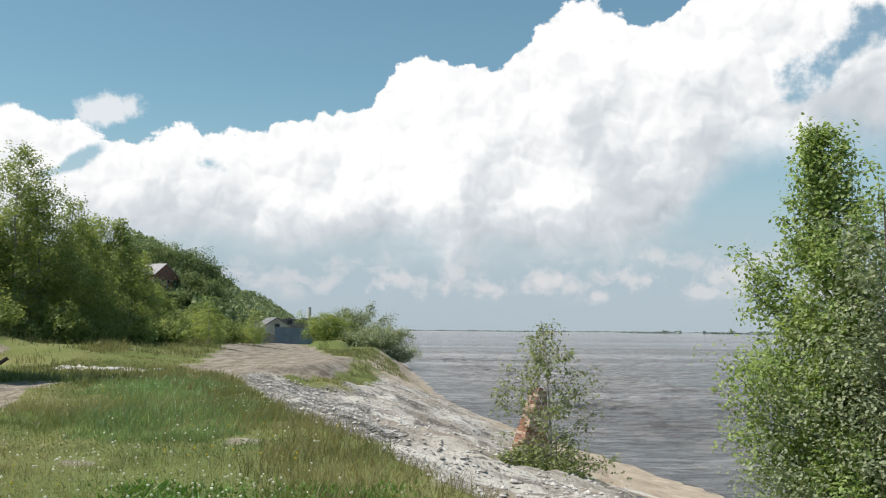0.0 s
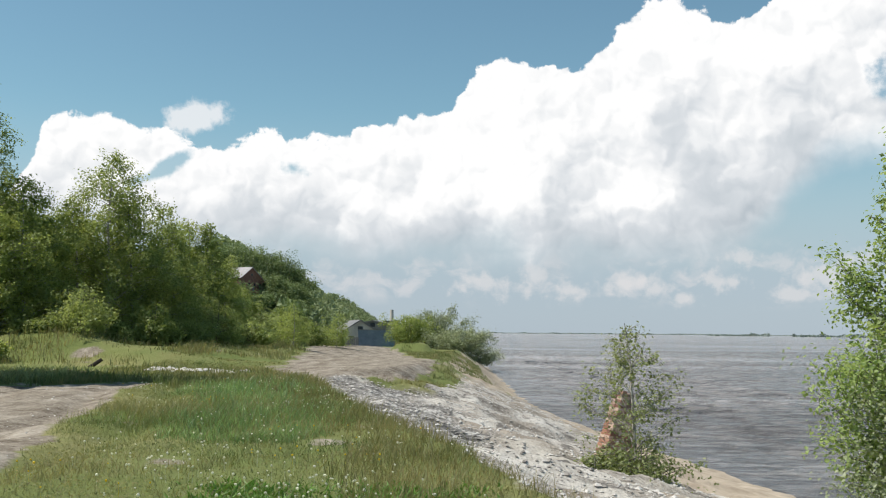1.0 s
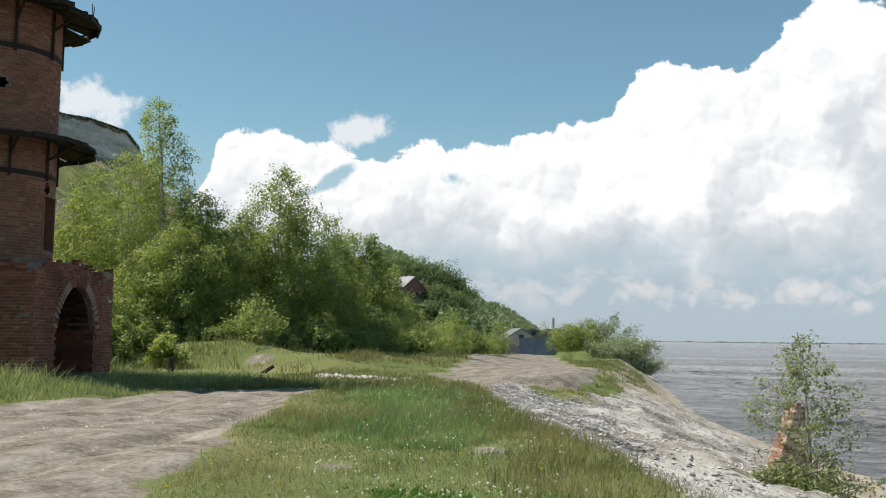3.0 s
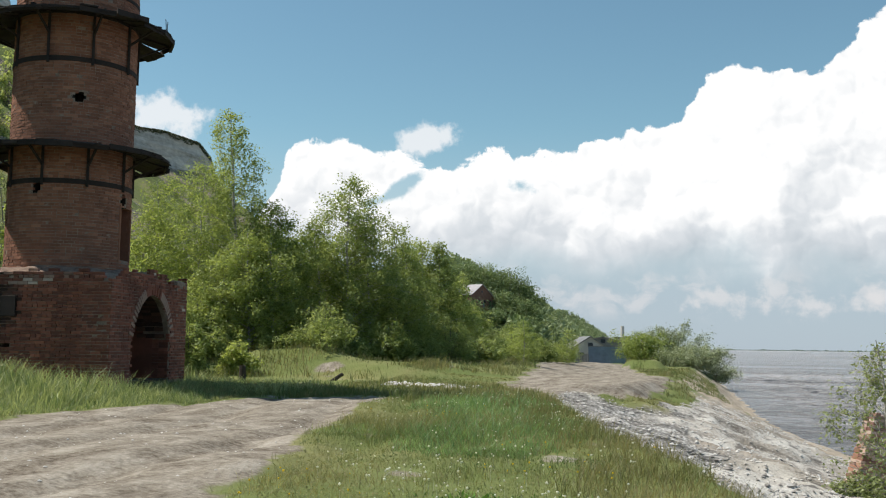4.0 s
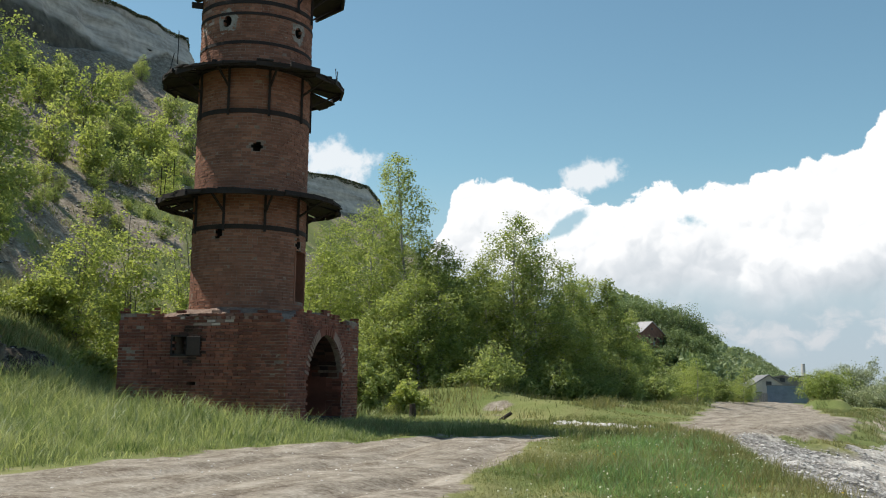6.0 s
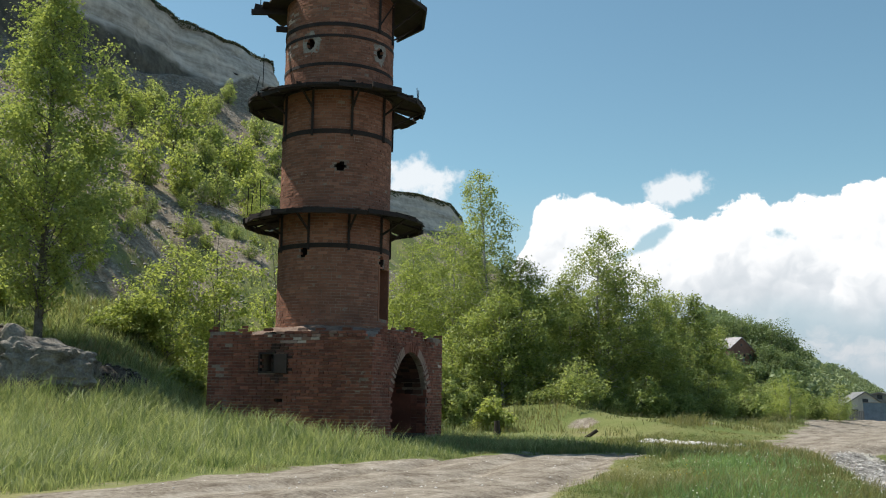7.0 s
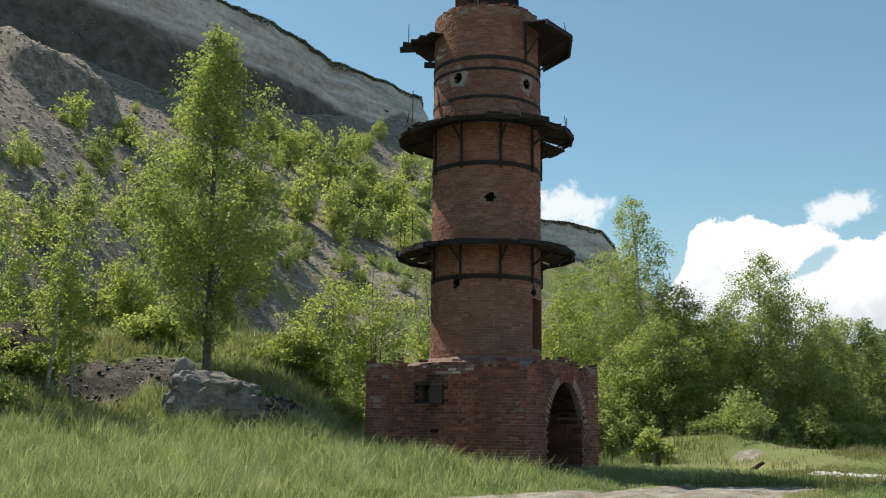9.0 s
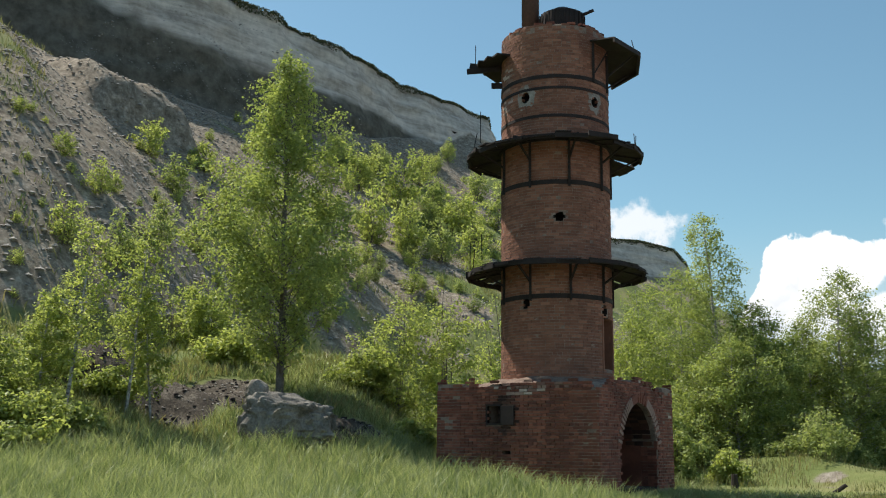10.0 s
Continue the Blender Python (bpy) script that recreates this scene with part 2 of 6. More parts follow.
def simple(name, dark, light, scale=4.0, rough=0.85, bump=0.3, dist=0.02, metal=0.0, fine=30.0, stretch=None):
    m, n, l, p = material(name)
    a, b = noise_of(n, l, scale, stretch=stretch), noise_of(n, l, scale * fine / 4, detail=3)
    f = arith(n, l, "MULTIPLY_ADD", b, 0.4, arith(n, l, "MULTIPLY", a, 0.6))
    r = ramp(n, [(0.35, dark), (0.65, light)])
    l.new(f, r.inputs[0])
    l.new(r.outputs[0], p.inputs["Base Color"])
    p.inputs["Roughness"].default_value, p.inputs["Metallic"].default_value = rough, metal
    bumped(n, l, p, f, bump, dist)
    return m


def ramp_out(n, l, fac, a, b):
    m = n.new("ShaderNodeMapRange")
    m.interpolation_type = "SMOOTHSTEP"
    m.inputs["From Min"].default_value, m.inputs["From Max"].default_value = a, b
    l.new(fac, m.inputs["Value"])
    return m.outputs["Result"]


def leafy(name, dark, light, through=0.45, patches=0.0):
    m, n, l, p = material(name)
    out = n["Material Output"]
    n.remove(p)
    g, oi = n.new("ShaderNodeNewGeometry"), n.new("ShaderNodeObjectInfo")
    f = arith(n, l, "MULTIPLY_ADD", oi.outputs["Random"], 0.45, arith(n, l, "MULTIPLY", g.outputs["Random Per Island"], 0.55))
    if patches:
        drift = ramp_out(n, l, noise_of(n, l, patches, 6, 0.68), 0.35, 0.65)
        f = arith(n, l, "MULTIPLY_ADD", drift, 0.6, arith(n, l, "MULTIPLY", g.outputs["Random Per Island"], 0.4))
    r = ramp(n, [(0.1, dark), (0.9, light)])
    l.new(f, r.inputs[0])
    d, tr, gl = n.new("ShaderNodeBsdfDiffuse"), n.new("ShaderNodeBsdfTranslucent"), n.new("ShaderNodeBsdfGlossy")
    gl.inputs["Roughness"].default_value = 0.45
    gl.inputs["Color"].default_value = (0.8, 0.85, 0.75, 1)
    tint = mixed(n, l, 1.0, r.outputs[0], (1.07, 1.05, 0.66), "MULTIPLY")
    l.new(r.outputs[0], d.inputs[0])
    l.new(tint, tr.inputs[0])
    m1, m2 = n.new("ShaderNodeMixShader"), n.new("ShaderNodeMixShader")
    m1.inputs[0].default_value, m2.inputs[0].default_value = through, 0.03
    l.new(d.outputs[0], m1.inputs[1])
    l.new(tr.outputs[0], m1.inputs[2])
    l.new(m1.outputs[0], m2.inputs[1])
    l.new(gl.outputs[0], m2.inputs[2])
    l.new(m2.outputs[0], out.inputs[0])
    return m


LEAF_BIRCH = leafy("birch_leaf", (0.196, 0.256, 0.086), (0.443, 0.505, 0.200), 0.56)
LEAF_POPLAR = leafy("poplar_leaf", (0.203, 0.264, 0.099), (0.461, 0.522, 0.223), 0.62)
LEAF_DARK = leafy("dark_leaf", (0.185, 0.247, 0.081), (0.429, 0.494, 0.177), 0.56)
LEAF_YOUNG = leafy("young_leaf", (0.240, 0.304, 0.092), (0.507, 0.562, 0.208), 0.66)
LEAF_NEAR = leafy("near_leaf", (0.192, 0.288, 0.099), (0.526, 0.638, 0.255), 0.5)
LEAF_GREY = leafy("grey_leaf", (0.213, 0.256, 0.156), (0.463, 0.506, 0.338), 0.35)
LEAF_BROWN = leafy("dull_leaf", (0.160, 0.197, 0.074), (0.369, 0.418, 0.197), 0.45)
GRASS_SHORT = leafy("meadow_blade", (0.10, 0.155, 0.05), (0.33, 0.295, 0.155), 0.45, 0.42)
GRASS_LUSH = leafy("lush_blade", (0.115, 0.216, 0.084), (0.324, 0.459, 0.216), 0.5, 1.5)
GRASS_TALL = leafy("tall_blade", (0.109, 0.174, 0.062), (0.470, 0.506, 0.286), 0.55, 1.4)
BARK = simple("bark", (0.07, 0.06, 0.05), (0.22, 0.20, 0.17), 6.0, 0.9, 0.6, 0.02)
BARK_WHITE = simple("birch_bark", (0.06, 0.055, 0.05), (0.62, 0.60, 0.56), 3.0, 0.8, 0.3, 0.01, stretch=(1, 1, 3))
IRON = simple("rusty_iron", (0.010, 0.008, 0.007), (0.034, 0.022, 0.018), 3.0, 0.85, 0.4, 0.01)


def brick_material(name, dark, mid, light, island=True, soot=0.5):
    """Fired brick; each piece has its own tone, with soot, lime and wear over them."""
    m, n, l, p = material(name)
    src = n.new("ShaderNodeNewGeometry").outputs["Random Per Island"] if island else n.new("ShaderNodeObjectInfo").outputs["Random"]
    r = ramp(n, [(0.0, dark), (0.45, mid), (0.85, light), (1.0, tuple(min(1, v * 1.25) for v in light))])
    l.new(src, r.inputs[0])
    big, small = noise_of(n, l, 0.9, 4), noise_of(n, l, 28.0, 4)
    c = mixed(n, l, arith(n, l, "MULTIPLY", ramp_out(n, l, big, 0.45, 0.7), soot), r.outputs[0], tuple(v * 0.42 for v in mid))
    lime = ramp_out(n, l, noise_of(n, l, 2.6, 6, 0.7), 0.62, 0.74)
    c = mixed(n, l, arith(n, l, "MULTIPLY", lime, 0.15), c, (0.42, 0.37, 0.31))
    c = mixed(n, l, 0.35, c, mixed(n, l, small, (0.5, 0.5, 0.5), (1.5, 1.5, 1.5)), "MULTIPLY")
    l.new(c, p.inputs["Base Color"])
    p.inputs["Roughness"].default_value = 0.92
    bumped(n, l, p, small, 0.5, 0.006)
    return m


BRICK = brick_material("kiln_brick", (0.205, 0.088, 0.054), (0.258, 0.112, 0.068), (0.305, 0.14, 0.087))
BRICK_PIECE = brick_material("kiln_brick_piece", (0.14, 0.050, 0.034), (0.215, 0.074, 0.047), (0.285, 0.104, 0.065), island=False, soot=0.7)
BRICK_BASE = brick_material("base_brick", (0.14, 0.050, 0.034), (0.215, 0.074, 0.047), (0.285, 0.104, 0.065), soot=0.7)
BRICK_LIMED = brick_material("limed_brick", (0.20, 0.10, 0.075), (0.31, 0.19, 0.145), (0.50, 0.39, 0.325), soot=0.4)
MORTAR = simple("old_mortar", (0.15, 0.105, 0.08), (0.36, 0.275, 0.215), 3.0, 0.95, 0.6, 0.02)
# soot black, used too for the painted shade in the window
SOOT_SHADE = simple("soot_shade_dark", (0.012, 0.010, 0.009), (0.05, 0.035, 0.028), 3.0, 0.95, 0.5, 0.02)

# ---- the land: one sheet from the chalk hill down to the river bed ----
WATER_Z = -3.15
HILL_FOOT = ([-600, -60, 8, 20, 24, 30, 45, 60, 120, 400, 1300], [-16, -14, -12.6, -13, -17, -24, -30, -32, -45, -80, -150])
CLIFF = ([-600, 0, 34, 45, 55, 66, 75.5, 85.5, 95.3, 105, 118, 130, 147, 387, 576, 1100, 1300], [-118, -100, -92, -90, -89.7, -91.1, -92.4, -95, -96.1, -97.5, -102, -100, -97, -117, -132, -170, -180])
CLIFF_TOP = ([-600, 105, 124, 157, 184, 250, 320, 380, 550, 620, 850, 1000, 1100, 1300], [49, 49, 37, 36.6, 21, 15, 20, 31, 31, 21, 28, 14, 4, -1])
PLATEAU = ([-600, 40, 90, 160, 400, 1300], [0, 0, -0.5, -1.2, -1.6, -2.2])
CREST = ([-600, 0, 7.6, 10.4, 20, 28, 33, 45, 60, 90, 120, 160, 400, 1300], [3, 1.6, 0.3, -0.5, -3.8, -6.2, -4.4, -4.2, -4.6, -6, -8, -12, -42, -142])
SHORE = ([-600, 0, 10, 28, 31.4, 36.2, 46, 56, 68, 119, 160, 400, 1300], [16, 13, 11.5, 7.3, 6.5, 5.4, 3.1, 0.9, -0.4, -4.2, -8, -36, -138])


def line(table, y):
    return np.interp(y, table[0], table[1])


def talus_top(y):
    return line(CLIFF_TOP, y) * np.interp(y, [48, 66, 77, 90, 99, 130], [0.72, 0.72, 0.78, 0.86, 0.93, 0.86])


def foot_share(y):
    return np.interp(y, [30, 55], [0.27, 0.08])


def land(x, y):
    """The ground's height (without the cliff's face and small relief)."""
    x, y = np.asarray(x, float), np.asarray(y, float)
    foot, cliff = line(HILL_FOOT, y), line(CLIFF, y) + 2.5
    crest, shore, z0 = line(CREST, y), line(SHORE, y), line(PLATEAU, y)
    steep = foot - foot_share(y) * (foot - cliff)
    top = talus_top(y)
    zs = z0 + 2.4 * smooth(0, 1, (foot - x) / np.maximum(foot - steep, 1)) * np.clip(top / 20, 0, 1)
    u = np.clip((steep - x) / np.maximum(steep - cliff, 1), 0, 1)
    hill = zs + (top - zs) * u + 8.5 * smooth(48, 27, y) * np.sin(np.pi * np.clip(u * 1.05, 0, 1)) ** 0.8
    v = np.clip((x - crest) / np.maximum(shore - crest, 0.5), 0, 1)
    bank = z0 + (WATER_Z - z0) * (0.35 * v ** 0.86 + 0.65 * smooth(-0.1, 1.1, v))
    bed = WATER_Z - 2.5 * smooth(0, 25, x - shore) - 0.06 * np.clip(x - shore, 0, 3)
    z = np.where(x < foot, hill, np.where(x < crest, z0, np.where(x < shore, bank, bed)))
    return np.where(x < cliff - 0.01, np.maximum(z, line(CLIFF_TOP, y)), z)


rows_y = np.concatenate([np.array([-600, -300, -150, -80, -50]), np.arange(-30, 4, 2.0), np.arange(4, 42, 0.25), np.arange(42, 130, 1.0),
                         np.arange(130, 400, 5.0), np.arange(400, 1301, 25.0)])
C = []
FACE = 18
for y in rows_y:
    foot, cl, crest, shore = (float(line(t, y)) for t in (HILL_FOOT, CLIFF, CREST, SHORE))
    xs = np.concatenate([
        cl - np.array([2500, 600, 150, 50, 15, 6, 2.5, 1.0, 0.3]),
        np.linspace(cl, cl + 2.5, FACE),
        np.linspace(cl + 2.5, foot - float(foot_share(y)) * (foot - cl - 2.5), 90)[1:],
        np.linspace(foot - float(foot_share(y)) * (foot - cl - 2.5), foot, 40)[1:],
        np.linspace(foot, crest, 90)[1:],
        np.linspace(crest, shore, 60)[1:],
        shore + np.array([0.5, 1.5, 4, 10, 25, 80, 400, 1500, 4800])])
    C.append(xs)
GX = np.array(C)
GY = np.repeat(rows_y[:, None], GX.shape[1], 1)
GZ = land(GX, GY)
k0 = 9
face = np.linspace(0, 1, FACE)
topz = line(CLIFF_TOP, rows_y)[:, None]
GZ[:, :k0] = topz + 0.02 * np.array([400, 120, 60, 40, 20, 10, 6, 4, 1])[None]
GZ[:, k0:k0 + FACE] = topz + (talus_top(rows_y)[:, None] - topz) * face[None]
# relief: gullies of the scree, ledges of the chalk, bumps of the meadow
yy = GY[:, k0:k0 + FACE]
zz = GZ[:, k0:k0 + FACE]
out = 2.6 * fbm(yy * 0.07, zz * 0.03, 5) + 0.7 * fbm(yy * 0.4, zz * 0.9, 6) + 0.25 * fbm(yy * 0.1, zz * 2.5, 7)
GX[:, k0:k0 + FACE] += np.where(topz < 8, 0, out)
rim = fbm(GY * 0.12, GX * 0, 8) * 1.2 + fbm(GY * 0.7, GX * 0, 9) * 0.35
GZ[:, k0 - 4:k0 + 3] += 0.7 * np.where(topz < 8, 0, rim)[:, k0 - 4:k0 + 3]
on_hill = smooth(0, 10, line(HILL_FOOT, GY) - GX - 6) * (GX > line(CLIFF, GY) + 2.4)
GZ += on_hill * (1.3 * fbm(GY * 0.045 + GX * 0.006, GX * 0.012, 11, 3) + 0.7 * fbm(GY * 0.3, GX * 0.09, 12) + 0.3 * fbm(GY * 0.9, GX * 0.8, 13))
flat = (GX > line(HILL_FOOT, GY) - 8) & (GX < line(CREST, GY))
GZ += np.where(flat, 0.12 * fbm(GX * 0.25, GY * 0.25, 14) + 0.05 * fbm(GX * 1.3, GY * 1.3, 15, 3), 0)
vb = np.clip((GX - line(CREST, GY)) / (line(SHORE, GY) - line(CREST, GY)), 0, 1)
onb = smooth(0, 0.08, vb) * smooth(1, 0.75, vb)
GZ += onb * (0.16 * fbm(GX * 0.35 - GY * 0.1, GY * 0.35, 16) + 0.12 * fbm(GX * 1.5, GY * 1.5, 17) + 0.10 * fbm(GX * 3.1, GY * 3.1, 18, 2))

# rills down the chalk bank, ruts along the track
along = GY * 0.95 - GX * 0.3 + 0.6 * fbm(GX * 0.5, GY * 0.5, 20)
GZ += onb * smooth(45, 35, GY) * (0.52 * np.abs(fbm(along * 0.6, GX * 0.06, 21)) - 0.22 + 0.16 * fbm(along * 2.0, GX * 0.3, 22))
rut_x = GX + 7.6 + 0.22 * (GY - 12) + 0.3 * np.sin(GY * 0.35)
ruts = sum(np.exp(-((rut_x - c) / 0.28) ** 2) for c in (-2.6, -1.0, 0.9, 2.4))
GZ -= 0.085 * ruts * smooth(24, 20, GY) * (GY > 2) * (np.abs(rut_x) < 4)

GZ += 0.55 * np.exp(-(((GX + 17.2) / 2.6) ** 2 + ((GY - 36.0) / 1.6) ** 2)) + 0.3 * np.exp(-(((GX + 13.5) / 2.0) ** 2 + ((GY - 35.0) / 1.2) ** 2))
in_track = smooth(24, 21, GY) * (GY > 3) * (GX < -3.5) * (GX > -12.5)
GZ += in_track * (0.025 * fbm(GX * 1.1, GY * 0.5, 23, 3) + 0.035 * np.abs(fbm(GX * 2.2, GY * 0.8, 24, 2)))
# the row of birches stands on a low rise
GZ += 0.5 * np.exp(-(((GX + 19.8) / 4.5) ** 2 + ((GY - 37.0) / 3.0) ** 2))
GZ += 0.5 * smooth(32, 40, GY) * smooth(-8.5, -13.5, GX) * smooth(110, 70, GY) * (GX > line(HILL_FOOT, GY) - 60)
# grassy knoll with a broken side at the lane
GZ += 0.7 * smooth(1.15, 0.7, np.hypot((GX + 8.6) / 1.6, (GY - 77.0) / 1.8)) * (1 + 0.3 * fbm(GX * 0.9, GY * 0.9, 28))
# deep gullies and spurs of the hillside
gully = np.abs(fbm(GY * 0.05 + GX * 0.012, GX * 0.01, 25, 3))
GZ -= on_hill * smooth(170, 120, GY) * 1.0 * smooth(0.22, 0.0, gully)
# a broken brown ledge on the scree's spur
GZ += 2.6 * smooth(-55.6, -56.6, GX + 0.5 * fbm(GY * 0.8, GX * 0, 26)) * smooth(-66, -57, GX) * smooth(4.6, 2.6, np.abs(GY - 29.5))
# the slope steepens right behind the boulder
far_off, bearing = np.hypot(GX, GY), np.degrees(np.arctan2(-GX, GY))
GZ += np.interp(far_off, [22, 27, 33, 38, 48, 80], [0, 0.4, 1.5, 2.6, 2.6, 0]) * smooth(44.5, 50, bearing) * smooth(110, 95, bearing)
# burnt heaps beside the boulder
for hx, hy, hs, ht in ((-27.6, 15.2, 1.6, 0.7), (-26.4, 16.4, 1.2, 0.45), (-28.2, 13.4, 1.5, 0.6), (-22.6, 18.2, 1.2, 0.35)):
    GZ += ht * np.exp(-np.hypot((GX - hx) / (0.6 * hs), (GY - hy) / hs) ** 3) * (1 + 0.5 * fbm(GX * 1.5, GY * 1.5, 27))


def ground_z(x, y):
    """The sheet's own height, by its grid."""
    i = int(np.clip(np.searchsorted(rows_y, y) - 1, 0, len(rows_y) - 2))
    f = (y - rows_y[i]) / (rows_y[i + 1] - rows_y[i])
    a, b = np.interp(x, GX[i], GZ[i]), np.interp(x, GX[i + 1], GZ[i + 1])
    return float(a + (b - a) * f)


nr, nc = GX.shape
i, j = np.meshgrid(np.arange(nr - 1), np.arange(nc - 1), indexing="ij")
quads = np.stack([i * nc + j, i * nc + j + 1, (i + 1) * nc + j + 1, (i + 1) * nc + j], -1).reshape(-1, 4)
ground_mesh = fast_mesh("ground", np.stack([GX, GY, GZ], -1).reshape(-1, 3), quads, None, True)
ground = new("ground", ground_mesh)
tagged(ground, "river bank of grass, dirt track, chalk scree and sand under a chalk hill", "ground", kind="structure")


def add_mask(name, values):
    a = ground_mesh.attributes.new(name, "FLOAT", "POINT")
    a.data.foreach_set("value", np.clip(np.broadcast_to(values, GX.shape), 0, 1).astype(np.float32).ravel())


# where the land is bare: track, chalk, sand, scree
TRACK_L = ([0, 4, 8.9, 14.6, 19, 21.5, 23.2], [-10.4, -10.6, -11.0, -12.0, -12.2, -11.3, -8.8])
TRACK_R = ([0, 7.7, 13.5, 15.7, 19.4, 22.4, 23.2], [-2.6, -4.4, -6.2, -6.9, -8.0, -8.6, -8.8])
edge = 0.5 * fbm(GX * 0.9, GY * 0.9, 51) + 0.2 * fbm(GX * 3.5, GY * 3.5, 52, 2)
inside = np.minimum(GX - np.interp(GY, *TRACK_L), np.interp(GY, *TRACK_R) - GX) + edge
dirt = smooth(-0.25, 0.35, inside) * (GY < 23.4)
LANE = ([26, 33, 42, 60, 90, 160, 300], [-6.5, -5.8, -6.6, -10.0, -15.0, -26, -45])
wide = np.interp(GY, [26, 33, 40, 90, 160, 300], [0.4, 2.3, 3.0, 3.4, 3.0, 2.0])
lane = smooth(-0.5, 0.6, wide - np.abs(GX - np.interp(GY, *LANE)) + 1.3 * edge) * smooth(25, 31, GY) * (GY < 300)
lane *= smooth(0.9, 1.3, np.hypot((GX + 8.6) / 1.6, (GY - 77.0) / 1.8))
bare = 0.8 * smooth(0.2, 0.46, fbm(GX * 0.45, GY * 0.3, 53)) * smooth(24, 29, GY) * (GY < 70)
bare = np.maximum(bare, 0.7 * smooth(0.36, 0.55, fbm(GX * 0.9, GY * 0.9, 54)) * (GY < 24))
on_flat = (GX > line(HILL_FOOT, GY) - 1) & (GX < line(CREST, GY) + 0.5)
worn = np.maximum(np.maximum(dirt, lane), bare * on_flat)
vb = (GX - line(CREST, GY)) / (line(SHORE, GY) - line(CREST, GY))
chalk = smooth(-0.03, 0.05, vb + 0.10 * edge) * smooth(0.85, 0.56, vb + 0.3 * edge) * smooth(4, 8, GY) * smooth(50, 36, GY + 8 * edge)
green_lip = smooth(28, 31, GY) * smooth(46, 40, GY) * smooth(0.24, 0.13, vb + 0.2 * edge)
chalk = chalk * (1 - green_lip)
sand = smooth(0.5, 0.7, vb + 0.3 * edge + 0.12 * smooth(30, 45, GY)) * (vb < 3)
trod = smooth(33, 38, GY) * smooth(150, 70, GY) * smooth(0.12, 0.3, vb + 0.3 * edge + 0.12 * smooth(42, 50, GY)) * (1 - sand)
hill_u = line(HILL_FOOT, GY) - foot_share(GY) * (line(HILL_FOOT, GY) - line(CLIFF, GY) - 2.5) - GX
scree = smooth(-3, 6, hill_u + 8 * fbm(GX * 0.12, GY * 0.12, 55)) * smooth(-0.16, 0.3, fbm(GY * 0.16, GX * 0.07, 56) + 0.15 * fbm(GY * 0.7, GX * 0.5, 57)) * smooth(200, 110, GY)
scree = np.maximum(scree, smooth(10, 2, GX - line(CLIFF, GY) - 2.5) * (GX > line(CLIFF, GY) + 1) * smooth(200, 110, GY))
scree = np.maximum(scree, smooth(53, 59, np.degrees(np.arctan2(-GX, np.maximum(GY, 0.1))) + 5 * fbm(GX * 0.2, GY * 0.2, 59)) * smooth(5.0, 6.6, GZ) * (0.72 + 0.9 * fbm(GX * 0.22, GY * 0.22, 60)))
scree = np.maximum(scree, smooth(11, 7, np.hypot(GX + 58, GY - 29.5)))
face_m = np.zeros_like(GX)
face_m[:, k0 - 1:k0 + FACE] = 1
# lower part of the cliff face set darker, its share varying along y
dark_band = np.zeros_like(GX)
dark_band[:, k0:k0 + FACE] = face[None]
dark_band = smooth(-0.06, 0.06, dark_band - np.interp(GY, [40, 48, 57, 66, 75, 84, 92], [0.3, 0.45, 0.52, 0.52, 0.5, 0.75, 1.1]) + 0.16 * fbm(GY * 0.25, GZ * 0.3, 58)) * (face_m > 0) * (GY < 105)
face_m *= smooth(330, 160, GY)
ax, ay = -31.5 * math.sin(radians(60)), 31.5 * math.cos(radians(60))
ash = smooth(1.25, 0.6, np.hypot((GX - ax + 1.2 * edge) / 2.0, (GY - ay + 2 * edge) / 4.2))
bx, by = -29.0 * math.sin(radians(51.6)), 29.0 * math.cos(radians(51.6))
ash = np.maximum(ash, smooth(1.3, 0.6, np.hypot((GX - bx + edge) / 1.3, (GY - by + edge) / 2.2)))
for name, values in (("worn", worn), ("chalk", chalk), ("sand", np.maximum(sand, 0.8 * trod)), ("scree", scree), ("cliff", face_m), ("dark_band", dark_band), ("ash", ash)):
    add_mask(name, values)
grit = smooth(0.34, 0.10, vb + 0.2 * edge) * chalk * smooth(10, 17, GY)
add_mask("grit", grit)
lush = smooth(1.3, 0.4, np.hypot((GX + 4.6) / 2.4, (GY - 15.0) / 2.6))
add_mask("lush", lush)

gm, gn, gl, gp = material("river_land")


def mask(name):
    a = gn.new("ShaderNodeAttribute")
    a.attribute_name = name
    return a.outputs["Fac"]


def crisp(m, amount=0.55, scale=1.6):
    """A mask whose edge is broken up by grain."""
    f = arith(gn, gl, "ADD", m, arith(gn, gl, "MULTIPLY", arith(gn, gl, "SUBTRACT", noise_of(gn, gl, scale, 7, 0.65), 0.5), amount * 2))
    return arith(gn, gl, "MULTIPLY", ramp_out(gn, gl, f, 0.32, 0.68), arith(gn, gl, "GREATER_THAN", m, 0.02))


def tones(fac, *stops):
    r = ramp(gn, list(stops))
    gl.new(fac, r.inputs[0])
    return r.outputs[0]


